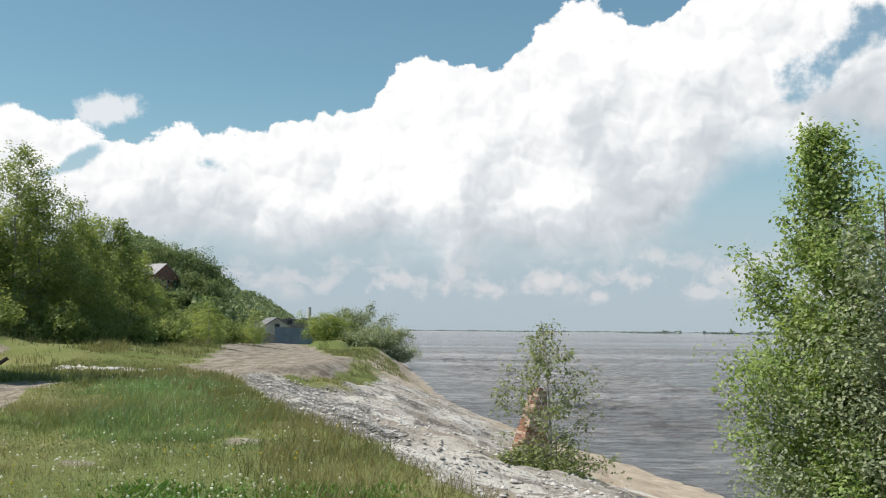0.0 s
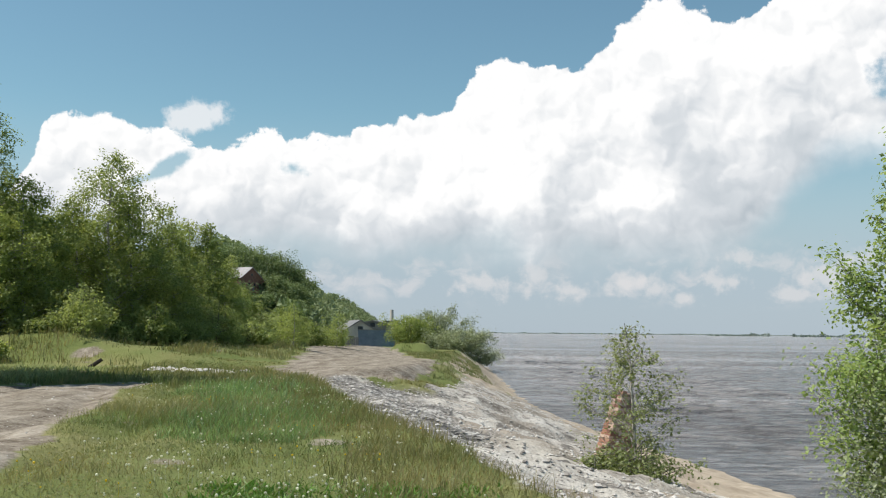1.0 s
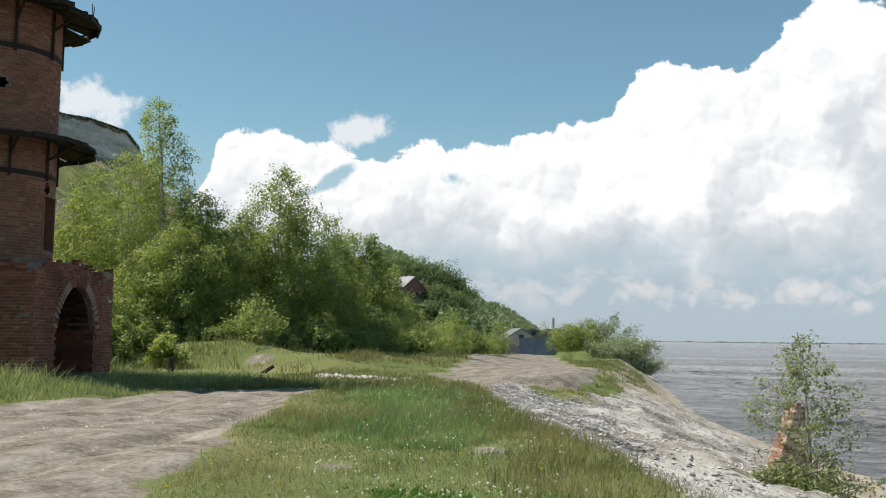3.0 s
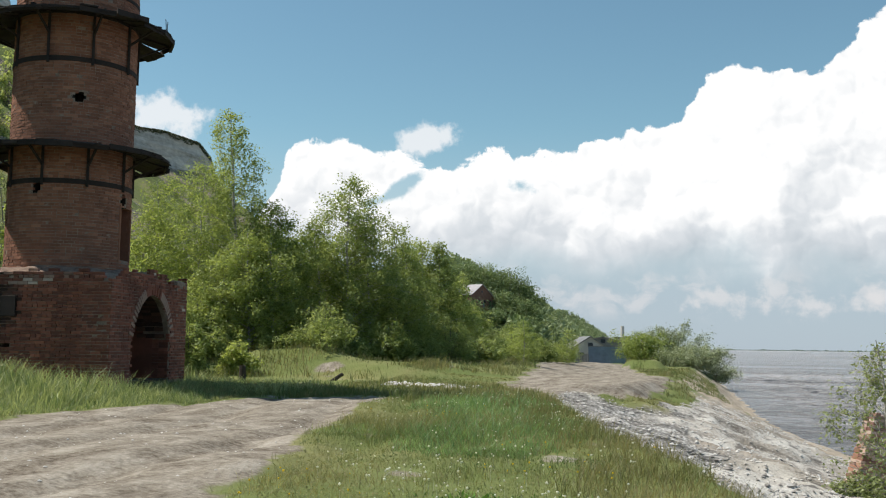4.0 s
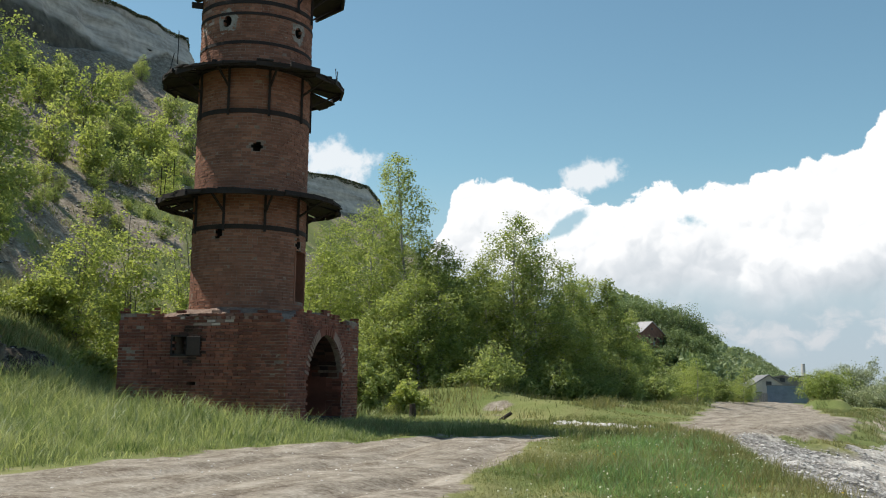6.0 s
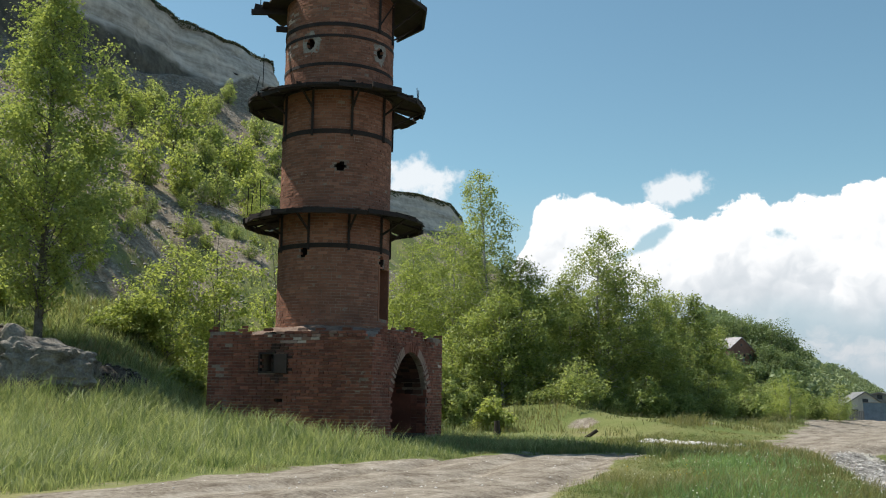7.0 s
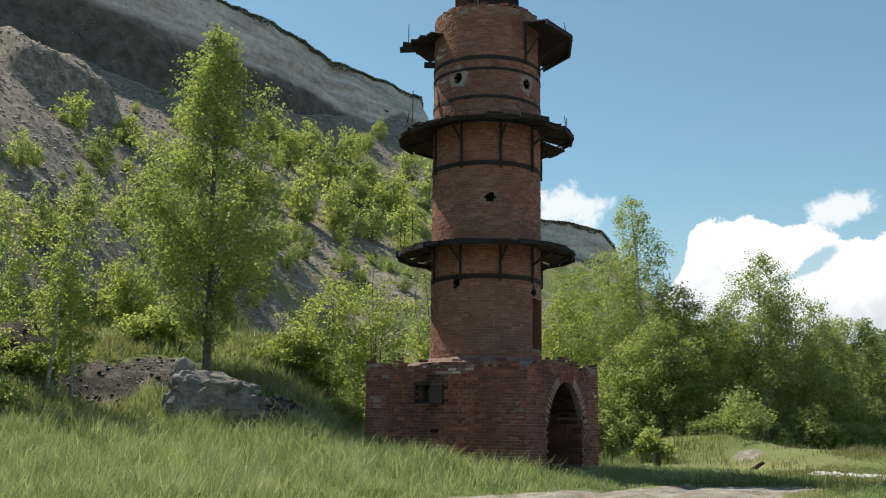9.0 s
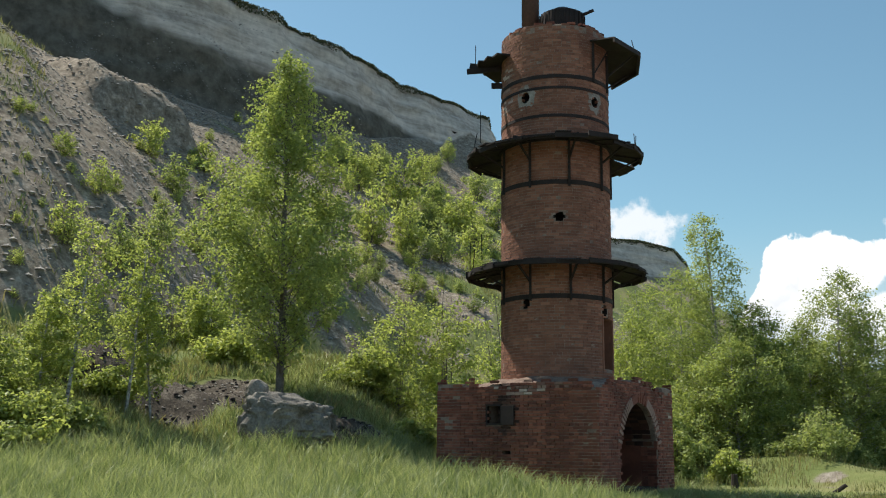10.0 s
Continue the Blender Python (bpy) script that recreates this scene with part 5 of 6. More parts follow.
for n in range(90):
    a = rng.uniform(40, 54)
    SLOPE.append((a, rng.uniform(7.5, 15.5) + 1.2 * math.sin(a * 1.3), rng.uniform(0.25, 0.8)))
for n in range(44):
    SLOPE.append((rng.uniform(54, 69), rng.uniform(7, 18), rng.uniform(0.2, 0.6)))
used = set()
for n, (a, e, s) in enumerate(SLOPE):
    d = slope_hit(a, e)
    if not d or d > 150:
        continue
    src = bush_kinds[n % 5]
    x, y = spot(a, d)
    s *= min(1.6, d / 72)
    m = pose(x, y, ground_z(x, y) - 0.1, 0, 0, rng.uniform(0, 360)) @ Matrix.Diagonal((s, s, s * rng.uniform(0.9, 1.3), 1))
    if n % 5 not in used:
        used.add(n % 5)
        src.matrix_basis = pose(x, y, ground_z(x, y) - 0.1)
        tagged(src, group="bushes on the scree")
    else:
        copy_thing(src, m)

# ---- grass, flowers and stones ----
def ground_many(x, y):
    x, y = np.asarray(x, float), np.asarray(y, float)
    i = np.clip(np.searchsorted(rows_y, y) - 1, 0, len(rows_y) - 2)
    z = np.empty_like(x)
    for k in np.unique(i):
        s = i == k
        f = (y[s] - rows_y[k]) / (rows_y[k + 1] - rows_y[k])
        a, b = np.interp(x[s], GX[k], GZ[k]), np.interp(x[s], GX[k + 1], GZ[k + 1])
        z[s] = a + (b - a) * f
    return z


def mask_many(values, x, y):
    values = np.broadcast_to(values, GX.shape)
    i = np.clip(np.searchsorted(rows_y, y) - 1, 0, len(rows_y) - 2)
    m = np.empty_like(x)
    for k in np.unique(i):
        s = i == k
        m[s] = np.interp(x[s], GX[k], values[k])
    return m


def blades(rng, x, y, h, w, bend):
    """Curved three-sided blades: places, heights, widths."""
    n = len(x)
    z = ground_many(x, y) - 0.02
    a, b = rng.uniform(0, 2 * np.pi, n), rng.uniform(0, 2 * np.pi, n)
    sx, sy = np.cos(a) * w / 2, np.sin(a) * w / 2
    lean = bend * h * rng.uniform(0.2, 1.0, n)
    lx, ly = np.cos(b) * lean + 0.06 * h, np.sin(b) * lean
    v = np.empty((n, 5, 3))
    v[:, 0] = np.stack([x - sx, y - sy, z], 1)
    v[:, 1] = np.stack([x + sx, y + sy, z], 1)
    v[:, 2] = np.stack([x - sx * 0.8 + lx * 0.35, y - sy * 0.8 + ly * 0.35, z + 0.6 * h], 1)
    v[:, 3] = np.stack([x + sx * 0.8 + lx * 0.35, y + sy * 0.8 + ly * 0.35, z + 0.6 * h], 1)
    v[:, 4] = np.stack([x + lx, y + ly, z + h], 1)
    k = 5 * np.arange(n)[:, None]
    f = np.stack([k + (0, 1, 3), k + (0, 3, 2), k + (2, 3, 4)], 1).reshape(-1, 3)
    return v.reshape(-1, 3), f


def near_kiln(x, y):
    c, s = math.cos(radians(KTURN - 45 + ANG)), math.sin(radians(KTURN - 45 + ANG))
    dx, dy = x - KX, y - KY
    return (np.abs(dx * c + dy * s) < HALF + 0.05) & (np.abs(-dx * s + dy * c) < HALF + 0.05)


def clumped(rng, n, x0, x1, y0, y1, size, spread):
    """Places gathered in tufts; y is denser towards the standing point."""
    m = n // size
    cx = rng.uniform(x0, x1, m)
    cy = y0 + (y1 - y0) * rng.uniform(0, 1, m) ** 1.6
    tone = rng.uniform(0.6, 1.3, m)
    k = rng.integers(0, m, n)
    return cx[k] + rng.normal(0, spread, n), cy[k] + rng.normal(0, spread, n), tone[k]


rng = np.random.default_rng(303)
x, y, tone = clumped(rng, 190000, -13, 4.5, 5.0, 34, 16, 0.22)
ok = (mask_many(np.maximum(np.maximum(worn, chalk), sand), x, y) < rng.uniform(0.1, 0.55, len(x))) & (x > -12.4) & (np.arctan2(-x, y) < 0.75) & (np.arctan2(x, y) < 0.2)
x, y, tone = x[ok], y[ok], tone[ok]
lushness = mask_many(lush, x, y)
h = tone * rng.uniform(0.03, 0.095, len(x)) * (1 + 2.2 * lushness + 0.5 * (fbm(x * 0.5, y * 0.5, 61) > 0.15))
v, f = blades(rng, x, y, h, 0.0028 + 0.0003 * y, 1.3)
grass = new("meadow_grass", fast_mesh("meadow_grass", v, f, GRASS_SHORT))
tagged(grass, "short mixed meadow grass with thin yellowish blades", "grass", kind="stuff")
# low clover and herb leaves between the blades
x, y, tone = clumped(rng, 210000, -13, 4.5, 5.0, 36, 24, 0.26)
ok = (mask_many(np.maximum(np.maximum(worn, chalk), sand), x, y) < rng.uniform(0.05, 0.5, len(x))) & (x > -12.4) & (np.arctan2(-x, y) < 0.75) & (np.arctan2(x, y) < 0.2)
x, y, tone = x[ok], y[ok], tone[ok]
n = len(x)
at = np.stack([x, y, ground_many(x, y) + rng.uniform(0.005, 0.055, n) * tone], 1)
v, f = leaf_quads(rng, at, (0.011 + 0.0009 * y[:, None]) * tone[:, None], 0.0, rng.normal(0, 0.5, (n, 3)) + np.array([0, 0, 1.0]))
tagged(new("meadow_herbs", fast_mesh("meadow_herbs", v, f, GRASS_SHORT)), "low clover and herb leaves in the meadow", "herbs", kind="stuff")
# rank blue-green grass along the middle of the meadow and brown seeding grass at the bank's lip
x, y, tone = clumped(rng, 34000, -9.5, -2.0, 11, 30, 24, 0.26)
patch = np.hypot((x + 0.27 * y) / 1.5, (y - 19.0) / 8.0) + 0.5 * fbm(x * 0.7, y * 0.5, 66)
ok = (patch < 1) & (mask_many(np.maximum(np.maximum(worn, chalk), sand), x, y) < 0.2)
x, y, tone, patch = x[ok], y[ok], tone[ok], patch[ok]
v, f = blades(rng, x, y, tone * rng.uniform(0.06, 0.24, len(x)) * np.clip(1.5 - patch, 0.3, 1.1), 0.007 + 0.0003 * y, 0.9)
tagged(new("lush_grass", fast_mesh("lush_grass", v, f, GRASS_LUSH)), "patch of rank blue-green grass in the meadow", "grass", kind="stuff")
x, y, tone = clumped(rng, 60000, -7.5, 2.2, 6, 29, 14, 0.16)
ok = (np.abs(x - line(CREST, y) + 0.55) < 0.75 + 0.8 * fbm(x * 0.6, y * 0.6, 67)) & (mask_many(np.maximum(worn, chalk), x, y) < 0.5)
x, y, tone = x[ok], y[ok], tone[ok]
v, f = blades(rng, x, y, tone * rng.uniform(0.08, 0.26, len(x)), 0.003 + 0.0003 * y, 0.9)
tagged(new("seeding_grass", fast_mesh("seeding_grass", v, f, leafy("seeding_blade", (0.13, 0.15, 0.055), (0.36, 0.30, 0.16), 0.45, 0.8))), "thin brownish seeding grass along the bank's lip", "grass", kind="stuff")
# tall grass beside the track, up to the kiln
x, y, tone = clumped(rng, 150000, -30, -11.6, 5.0, 27, 40, 0.3)
ok = (mask_many(np.maximum(worn, ash), x, y) < 0.35) & ~near_kiln(x, y) & (x < np.interp(y, TRACK_L[0], TRACK_L[1]) - 0.1 + rng.normal(0, 0.2, len(x))) & (np.hypot(x, y) > 9)
x, y, tone = x[ok], y[ok], tone[ok]
depth_in = np.clip((np.interp(y, TRACK_L[0], TRACK_L[1]) - x) / 2.2, 0, 1)
fade = np.where(x < -22, 0.75, 1.0) * np.where((x > -16) & (y > 20), 0.6, 1.15)
h = tone * rng.uniform(0.18, 0.55, len(x)) * (0.25 + 0.75 * depth_in) * fade
v, f = blades(rng, x, y, h, 0.011 + 0.0003 * y, 1.0)
tall = new("tall_grass", fast_mesh("tall_grass", v, f, GRASS_TALL))
tagged(tall, "tall pale-green grass swaying before the kiln", "grass", kind="stuff")
# rough tufts on the flat beyond the track and along the lip of the bank
x, y, tone = clumped(rng, 150000, -34, 2, 22, 86, 45, 0.35)
ok = (mask_many(np.maximum(np.maximum(worn, ash), np.maximum(chalk, sand)), x, y) < 0.3) & ~near_kiln(x, y) & (x > line(HILL_FOOT, y) - 9) & (fbm(x * 0.2, y * 0.2, 62) > -0.15)
x, y, tone = x[ok], y[ok], tone[ok]
h = tone * rng.uniform(0.07, 0.26, len(x)) * (1 + 0.7 * (x < -11) * (y > 30) * (fbm(x * 0.4, y * 0.4, 63) > -0.05))
v, f = blades(rng, x, y, h, 0.022, 0.8)
tufts = new("rough_grass", fast_mesh("rough_grass", v, f, GRASS_SHORT))
tagged(tufts, "rough green and straw-coloured tufts on the flat", "grass", kind="stuff")

# straw and grass on the hillside
x, y, tone = clumped(rng, 110000, -75, -22, 8, 75, 40, 0.5)
ok = (mask_many(ash, x, y) < 0.25) & (mask_many(scree, x, y) < rng.uniform(0.15, 0.9, len(x))) & (x < line(HILL_FOOT, y) - 6) & (x > line(CLIFF, y) + 4)
x, y, tone = x[ok], y[ok], tone[ok]
v, f = blades(rng, x, y, tone * rng.uniform(0.15, 0.5, len(x)), 0.05, 0.8)
hill_grass = new("hill_grass", fast_mesh("hill_grass", v, f, GRASS_SHORT))
tagged(hill_grass, "thin dry grass growing on the hillside", "grass", kind="stuff")


def scatter_shape(base_v, base_f, x, y, z, size, rng, squash=1.0):
    """Copies of a small shape at many places, joined."""
    n, k = len(x), len(base_v)
    a = rng.uniform(0, 2 * np.pi, n)
    ca, sa = np.cos(a)[:, None], np.sin(a)[:, None]
    bx, by, bz = base_v[:, 0][None], base_v[:, 1][None], base_v[:, 2][None]
    s = size[:, None]
    j = rng.uniform(0.75, 1.25, (n, k))
    v = np.stack([x[:, None] + s * j * (bx * ca - by * sa), y[:, None] + s * j * (bx * sa + by * ca), z[:, None] + s * j * bz * squash], -1)
    f = base_f[None] + (np.arange(n) * k)[:, None, None]
    return v.reshape(-1, 3), f.reshape(-1, base_f.shape[1])


def ico(sub):
    bm = bmesh.new()
    bmesh.ops.create_icosphere(bm, subdivisions=sub, radius=1.0)
    bm.verts.ensure_lookup_table()
    v = np.array([w.co[:] for w in bm.verts])
    f = np.array([[w.index for w in g.verts] for g in bm.faces])
    bm.free()
    return v, f


ICO = ico(1)
OCT = (np.array([(1, 0, 0), (0, 1, 0), (-1, 0, 0), (0, -1, 0), (0.15, 0.1, 0.9), (0, 0, -0.8)], float),
       np.array([(0, 1, 4), (1, 2, 4), (2, 3, 4), (3, 0, 4), (1, 0, 5), (2, 1, 5), (3, 2, 5), (0, 3, 5)]))
CLOCK = leafy("seed_head", (0.60, 0.60, 0.55), (0.85, 0.85, 0.80), 0.4)
GOLD = leafy("yellow_bloom", (0.65, 0.45, 0.02), (0.85, 0.62, 0.04), 0.2)
for nm, label, mat, count, size, seed in (("dandelion_clocks", "white dandelion seed heads scattered over the meadow", CLOCK, 400, 0.011, 1), ("yellow_flowers", "small yellow flowers scattered over the meadow", GOLD, 90, 0.009, 2)):
    r = np.random.default_rng(seed)
    x, y, tone = clumped(r, count * 3, -9, 3, 6.0, 26, 16, 0.4)
    ok = (mask_many(np.maximum(np.maximum(worn, chalk), sand), x, y) < 0.2) & (np.arctan2(x, y) < 0.12)
    x, y = x[ok][:count], y[ok][:count]
    z = ground_many(x, y) + r.uniform(0.06, 0.17, len(x))
    v, f = scatter_shape(ICO[0], ICO[1], x, y, z, size * r.uniform(0.7, 1.2, len(x)), r)
    sv, sf = blades(r, x, y, z - ground_many(x, y) + 0.01, np.full(len(x), 0.002), 0.0)
    sv[4::5, :2] = np.stack([x, y], 1)
    ob = new(nm, fast_mesh(nm, np.concatenate([v, sv]), np.concatenate([f, sf + len(v)]), mat))
    tagged(ob, label, "flower", kind="stuff")
# broad leaves close to the standing point
r = np.random.default_rng(9)
x, y, tone = clumped(r, 3600, -2.4, -0.2, 6.6, 8.2, 40, 0.16)
ok = mask_many(np.maximum(worn, chalk), x, y) < 0.2
v, f = blades(r, x[ok], y[ok], tone[ok] * 0.075, np.full(ok.sum(), 0.026), 1.3)
weeds = new("broad_leaves", fast_mesh("broad_leaves", v, f, leafy("weed_leaf", (0.08, 0.18, 0.03), (0.16, 0.30, 0.06), 0.3)))
tagged(weeds, "low clumps of broad bright-green weed leaves", "weeds", kind="stuff")

STONE_W = simple("chalk_stone", (0.36, 0.34, 0.32), (0.72, 0.70, 0.67), 3.0, 0.95, 0.5, 0.02)
STONE_G = simple("grey_stone", (0.16, 0.15, 0.14), (0.46, 0.43, 0.39), 2.0, 0.95, 0.6, 0.03)


def stones(nm, label, mat, n, x0, x1, y0, y1, lo, hi, values, seed, cut=0.4, flat=0.6, shape=OCT):
    r = np.random.default_rng(seed)
    x, y = r.uniform(x0, x1, n), r.uniform(y0, y1, n)
    ok = mask_many(values, x, y) > cut
    x, y = x[ok], y[ok]
    s = lo * (hi / lo) ** (r.uniform(0, 1, len(x)) ** 2.2)
    v, f = scatter_shape(*shape, x, y, ground_many(x, y) + 0.15 * s, s, r, flat)
    ob = new(nm, fast_mesh(nm, v, f, mat))
    tagged(ob, label, "stones", kind="stuff")


stones("chalk_rubble", "white and grey chalk rubble on the steep bank", STONE_W, 42000, -7, 6, 7, 42, 0.006, 0.06, chalk, 71)
stones("grey_rubble", "dark grey broken stone along the top of the bank", STONE_G, 30000, -7.5, 1.5, 10, 33, 0.008, 0.055, chalk * smooth(0.32, 0.12, vb), 72)
stones("scree_stones", "grey stones lying on the scree slope", STONE_G, 60000, -90, -24, 8, 95, 0.045, 0.2, scree, 73, 0.4)
stones("track_stones", "small pale stones on the dirt track", STONE_W, 2200, -13, -3, 6, 34, 0.005, 0.026, worn, 74)
stones("black_rubble", "burnt black rubble and earth beside the boulder", SOOT_SHADE, 1500, -31, -20, 8, 21, 0.03, 0.11, ash, 75, 0.5, shape=ICO)
stones("ash_stones", "grey stones strewn over the burnt earth", STONE_G, 2200, -31, -20, 8, 21, 0.02, 0.07, ash, 78, 0.35)
r = np.random.default_rng(76)
x, y = r.uniform(-11.2, -8.2, 130), r.normal(29.6, 0.5, 130)
v, f = scatter_shape(ICO[0], ICO[1], x, y, ground_many(x, y), r.uniform(0.05, 0.2, 130), r, 0.45)
tagged(new("pale_slabs", fast_mesh("pale_slabs", v, f, STONE_W)), "strip of pale broken slabs lying in the grass", "stones", kind="stuff")

# ---- distance: wooded hill, houses, sheds, far shore ----
def hill_hit(azim, elev, d0=100.0, d1=1200.0):
    s, c, t, d = math.sin(radians(azim)), math.cos(radians(azim)), math.tan(radians(elev)), d0
    while d < d1:
        if ground_z(-d * s, d * c) > EYE + d * t:
            return d
        d += 2.0
    return None


r = np.random.default_rng(404)
n = 2300
y = 190 + 940 * r.uniform(0, 1, n) ** 1.4
u = r.uniform(0, 1, n)
x = line(CLIFF, y) - 14 + u * (line(HILL_FOOT, y) - line(CLIFF, y) + 12)
keep = (np.abs(x - line(CLIFF, y) - 1.3) > 2.5) & ~((y < 190) & (x < line(HILL_FOOT, y) - 12) & (r.random(n) < 0.75)) & ~((y < 150) & (x < line(CLIFF, y) + 4))
azim = np.degrees(np.arctan2(-x, y))
house_d = hill_hit(16.3, 2.3) or 260
keep &= ~((azim > 17.8) & (x < line(CLIFF, y) + 60))
keep &= ~((azim > 13.6) & (azim < 17.3) & (y < house_d * 0.97))
x, y = x[keep], y[keep]
z = ground_many(x, y)
per = 56
size = r.uniform(2.2, 4.6, len(x)) * np.where(y > 590, 0.62, 1.15)
g = r.normal(size=(len(x), per, 3))
g /= np.linalg.norm(g, axis=2)[:, :, None]
g *= r.uniform(0.3, 1, (len(x), per, 1)) ** 0.5
at = np.stack([x, y, z + size * 0.9], 1)[:, None] + g * size[:, None, None] * np.array([0.75, 0.75, 0.95])
v, f = leaf_quads(r, at.reshape(-1, 3), np.repeat(size, per)[:, None] / 4.5 * 1.75)
# far crowns take a paler leaf with the haze put into its colour
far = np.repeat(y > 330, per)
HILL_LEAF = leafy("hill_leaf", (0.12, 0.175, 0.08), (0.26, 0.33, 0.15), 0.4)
HAZED_LEAF = leafy("hazed_leaf", (0.20, 0.26, 0.14), (0.31, 0.37, 0.21), 0.3)
for nm, pick, mat, lab in (("hill_woods", ~far, HILL_LEAF, "dense green woods on the river hill"), ("far_woods", far, HAZED_LEAF, "green woods on the farthest hill, haze painted into the leaf colour")):
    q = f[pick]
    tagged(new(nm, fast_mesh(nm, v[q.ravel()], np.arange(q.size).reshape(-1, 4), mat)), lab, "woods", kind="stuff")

PLASTER = simple("pale_plaster", (0.42, 0.40, 0.37), (0.66, 0.63, 0.58), 0.8, 0.9, 0.2, 0.02)
PALE_ROOF = simple("pale_sheet_roof", (0.27, 0.25, 0.262), (0.44, 0.42, 0.43), 0.7, 0.6, 0.2, 0.03)
ROOF = simple("grey_roof", (0.12, 0.12, 0.125), (0.27, 0.265, 0.26), 0.7, 0.7, 0.2, 0.03)
HOUSE_BRICK = simple("house_brick", (0.16, 0.075, 0.055), (0.30, 0.15, 0.11), 1.0, 0.9, 0.2, 0.02)
BLUE = simple("blue_sheet", (0.11, 0.16, 0.22), (0.20, 0.27, 0.35), 0.8, 0.6, 0.3, 0.03)
PANE = simple("dark_pane", (0.02, 0.025, 0.03), (0.05, 0.06, 0.07), 1.0, 0.2, 0.0, 0.0)


def house(label, azim, d, w, depth, wall_h, roof_h, wallmat, turn, z=None, chimney=True, cover=None):
    x, y = spot(azim, d)
    base = tagged(new("house"), label, "house")
    base.matrix_basis = pose(x, y, (ground_z(x, y) if z is None else z) - 0.4, 0, 0, azim + turn)
    bm = bmesh.new()
    box(bm, w, depth, wall_h, pose(0, 0, wall_h / 2))
    gable = [bm.verts.new(p) for p in ((-w / 2, -depth / 2, wall_h), (w / 2, -depth / 2, wall_h), (0, -depth / 2, wall_h + roof_h), (-w / 2, depth / 2, wall_h), (w / 2, depth / 2, wall_h), (0, depth / 2, wall_h + roof_h))]
    for q in ((0, 1, 2), (4, 3, 5), (0, 2, 5, 3), (1, 4, 5, 2)):
        bm.faces.new([gable[i] for i in q])
    part("wall", bm, wallmat, base)
    bm = bmesh.new()
    slope = math.degrees(math.atan2(roof_h, w / 2))
    run = math.hypot(roof_h, w / 2) + 0.4
    for s in (-1, 1):
        box(bm, run, depth + 0.8, 0.16, pose(0, 0, wall_h + roof_h + 0.1) @ pose(0, 0, 0, 0, s * slope, 0) @ pose(s * run / 2, 0, 0))
    roof = part("roof", bm, cover or ROOF, base, "pale sheet roof" if cover else "grey sheet roof")
    if chimney:
        bm = bmesh.new()
        box(bm, 0.6, 0.6, 1.6, pose(w * 0.2, 0, wall_h + roof_h * 0.6 + 0.7))
        part("chimney", bm, HOUSE_BRICK, roof)
    bm = bmesh.new()
    box(bm, 0.9, 0.1, min(2.0, wall_h * 0.8), pose(w * 0.08, -depth / 2 - 0.03, min(2.0, wall_h * 0.8) / 2 + 0.4))
    part("door", bm, ROOF, base)
    bm = bmesh.new()
    box(bm, 0.8, 0.1, 0.7, pose(0, -depth / 2 - 0.03, wall_h + roof_h * 0.35))
    part("gable_window", bm, PANE, base)
    for k in range(max(2, int(w // 3))):
        bm = bmesh.new()
        box(bm, 0.9, 0.1, 1.2, pose(-w / 2 + (k + 0.5) * w / max(2, int(w // 3)), -depth / 2 - 0.03, wall_h * 0.55))
        part("window", bm, PANE, base)
    return base


d = house_d
house("red-brick house with grey gable roof among trees on the hill", 16.0, d, 9.0 * d / 260, 8.0, 3.6 * d / 260, 2.8 * d / 260, HOUSE_BRICK, 52, cover=PALE_ROOF)
house("red-brick house with grey gable roof among trees on the hill", 15.2, d + 6, 5.0 * d / 260, 6.0, 3.0 * d / 260, 2.2 * d / 260, HOUSE_BRICK, 20, cover=PALE_ROOF)
d = hill_hit(14.1, 1.6) or 220
for a, e, w, back in ((17.2, 4.5, 13, 16), (16.3, 4.6, 12, 18), (15.4, 4.6, 13, 14), (14.7, 4.3, 12, 20), (14.0, 4.4, 11, 12), (13.3, 3.9, 12, 16), (12.8, 3.5, 11, 22), (14.3, 3.1, 10, 2), (13.6, 2.7, 10, 0), (12.9, 2.6, 9, 4), (13.0, 1.7, 8, -12), (15.0, 1.9, 8, -14), (16.6, 1.9, 8, -14)):
    tagged(plant("broad", a, house_d + back, e, w * house_d / 260, "dark-green broadleaf tree on the hill beside the house", leafmat=HILL_LEAF), group="trees round the hill house")
house("small white house with pale roof below the wooded hill", 14.1, d, 2.6 * d / 220, 4.0, 2.4 * d / 220, 1.0 * d / 220, PLASTER, 40, chimney=False, cover=PALE_ROOF)
house("long pale shed with a low gable roof by the river", 9.65, 168, 6.0, 12, 2.6, 1.9, PLASTER, 8, z=-1.2, chimney=False)
house("low dark-roofed shed behind the blue container", 8.5, 182, 9.5, 9, 3.6, 1.0, ROOF, -6, z=-1.2, chimney=False)
x, y = spot(8.45, 158)
cont = tagged(new("shipping_container"), "blue-grey corrugated steel container beside the shed", "container")
cont.matrix_basis = pose(x, y, ground_z(x, y) - 0.1, 0, 0, 9)
bm = bmesh.new()
box(bm, 5.6, 2.4, 2.6, pose(0, 0, 1.35))
part("body", bm, BLUE, cont)
for k in range(26):
    bm = bmesh.new()
    box(bm, 0.1, 0.06, 2.4, pose(-2.6 + k * 0.208, -1.22, 1.35))
    part("rib", bm, BLUE, cont)
bm = bmesh.new()
box(bm, 5.7, 2.5, 0.1, pose(0, 0, 2.7))
part("roof", bm, ROOF, cont)
x, y = spot(9.75, 156)
fence = tagged(new("fence"), "low grey board fence beside the container", "fence")
fence.matrix_basis = pose(x, y, ground_z(x, y) - 0.1, 0, 0, 9)
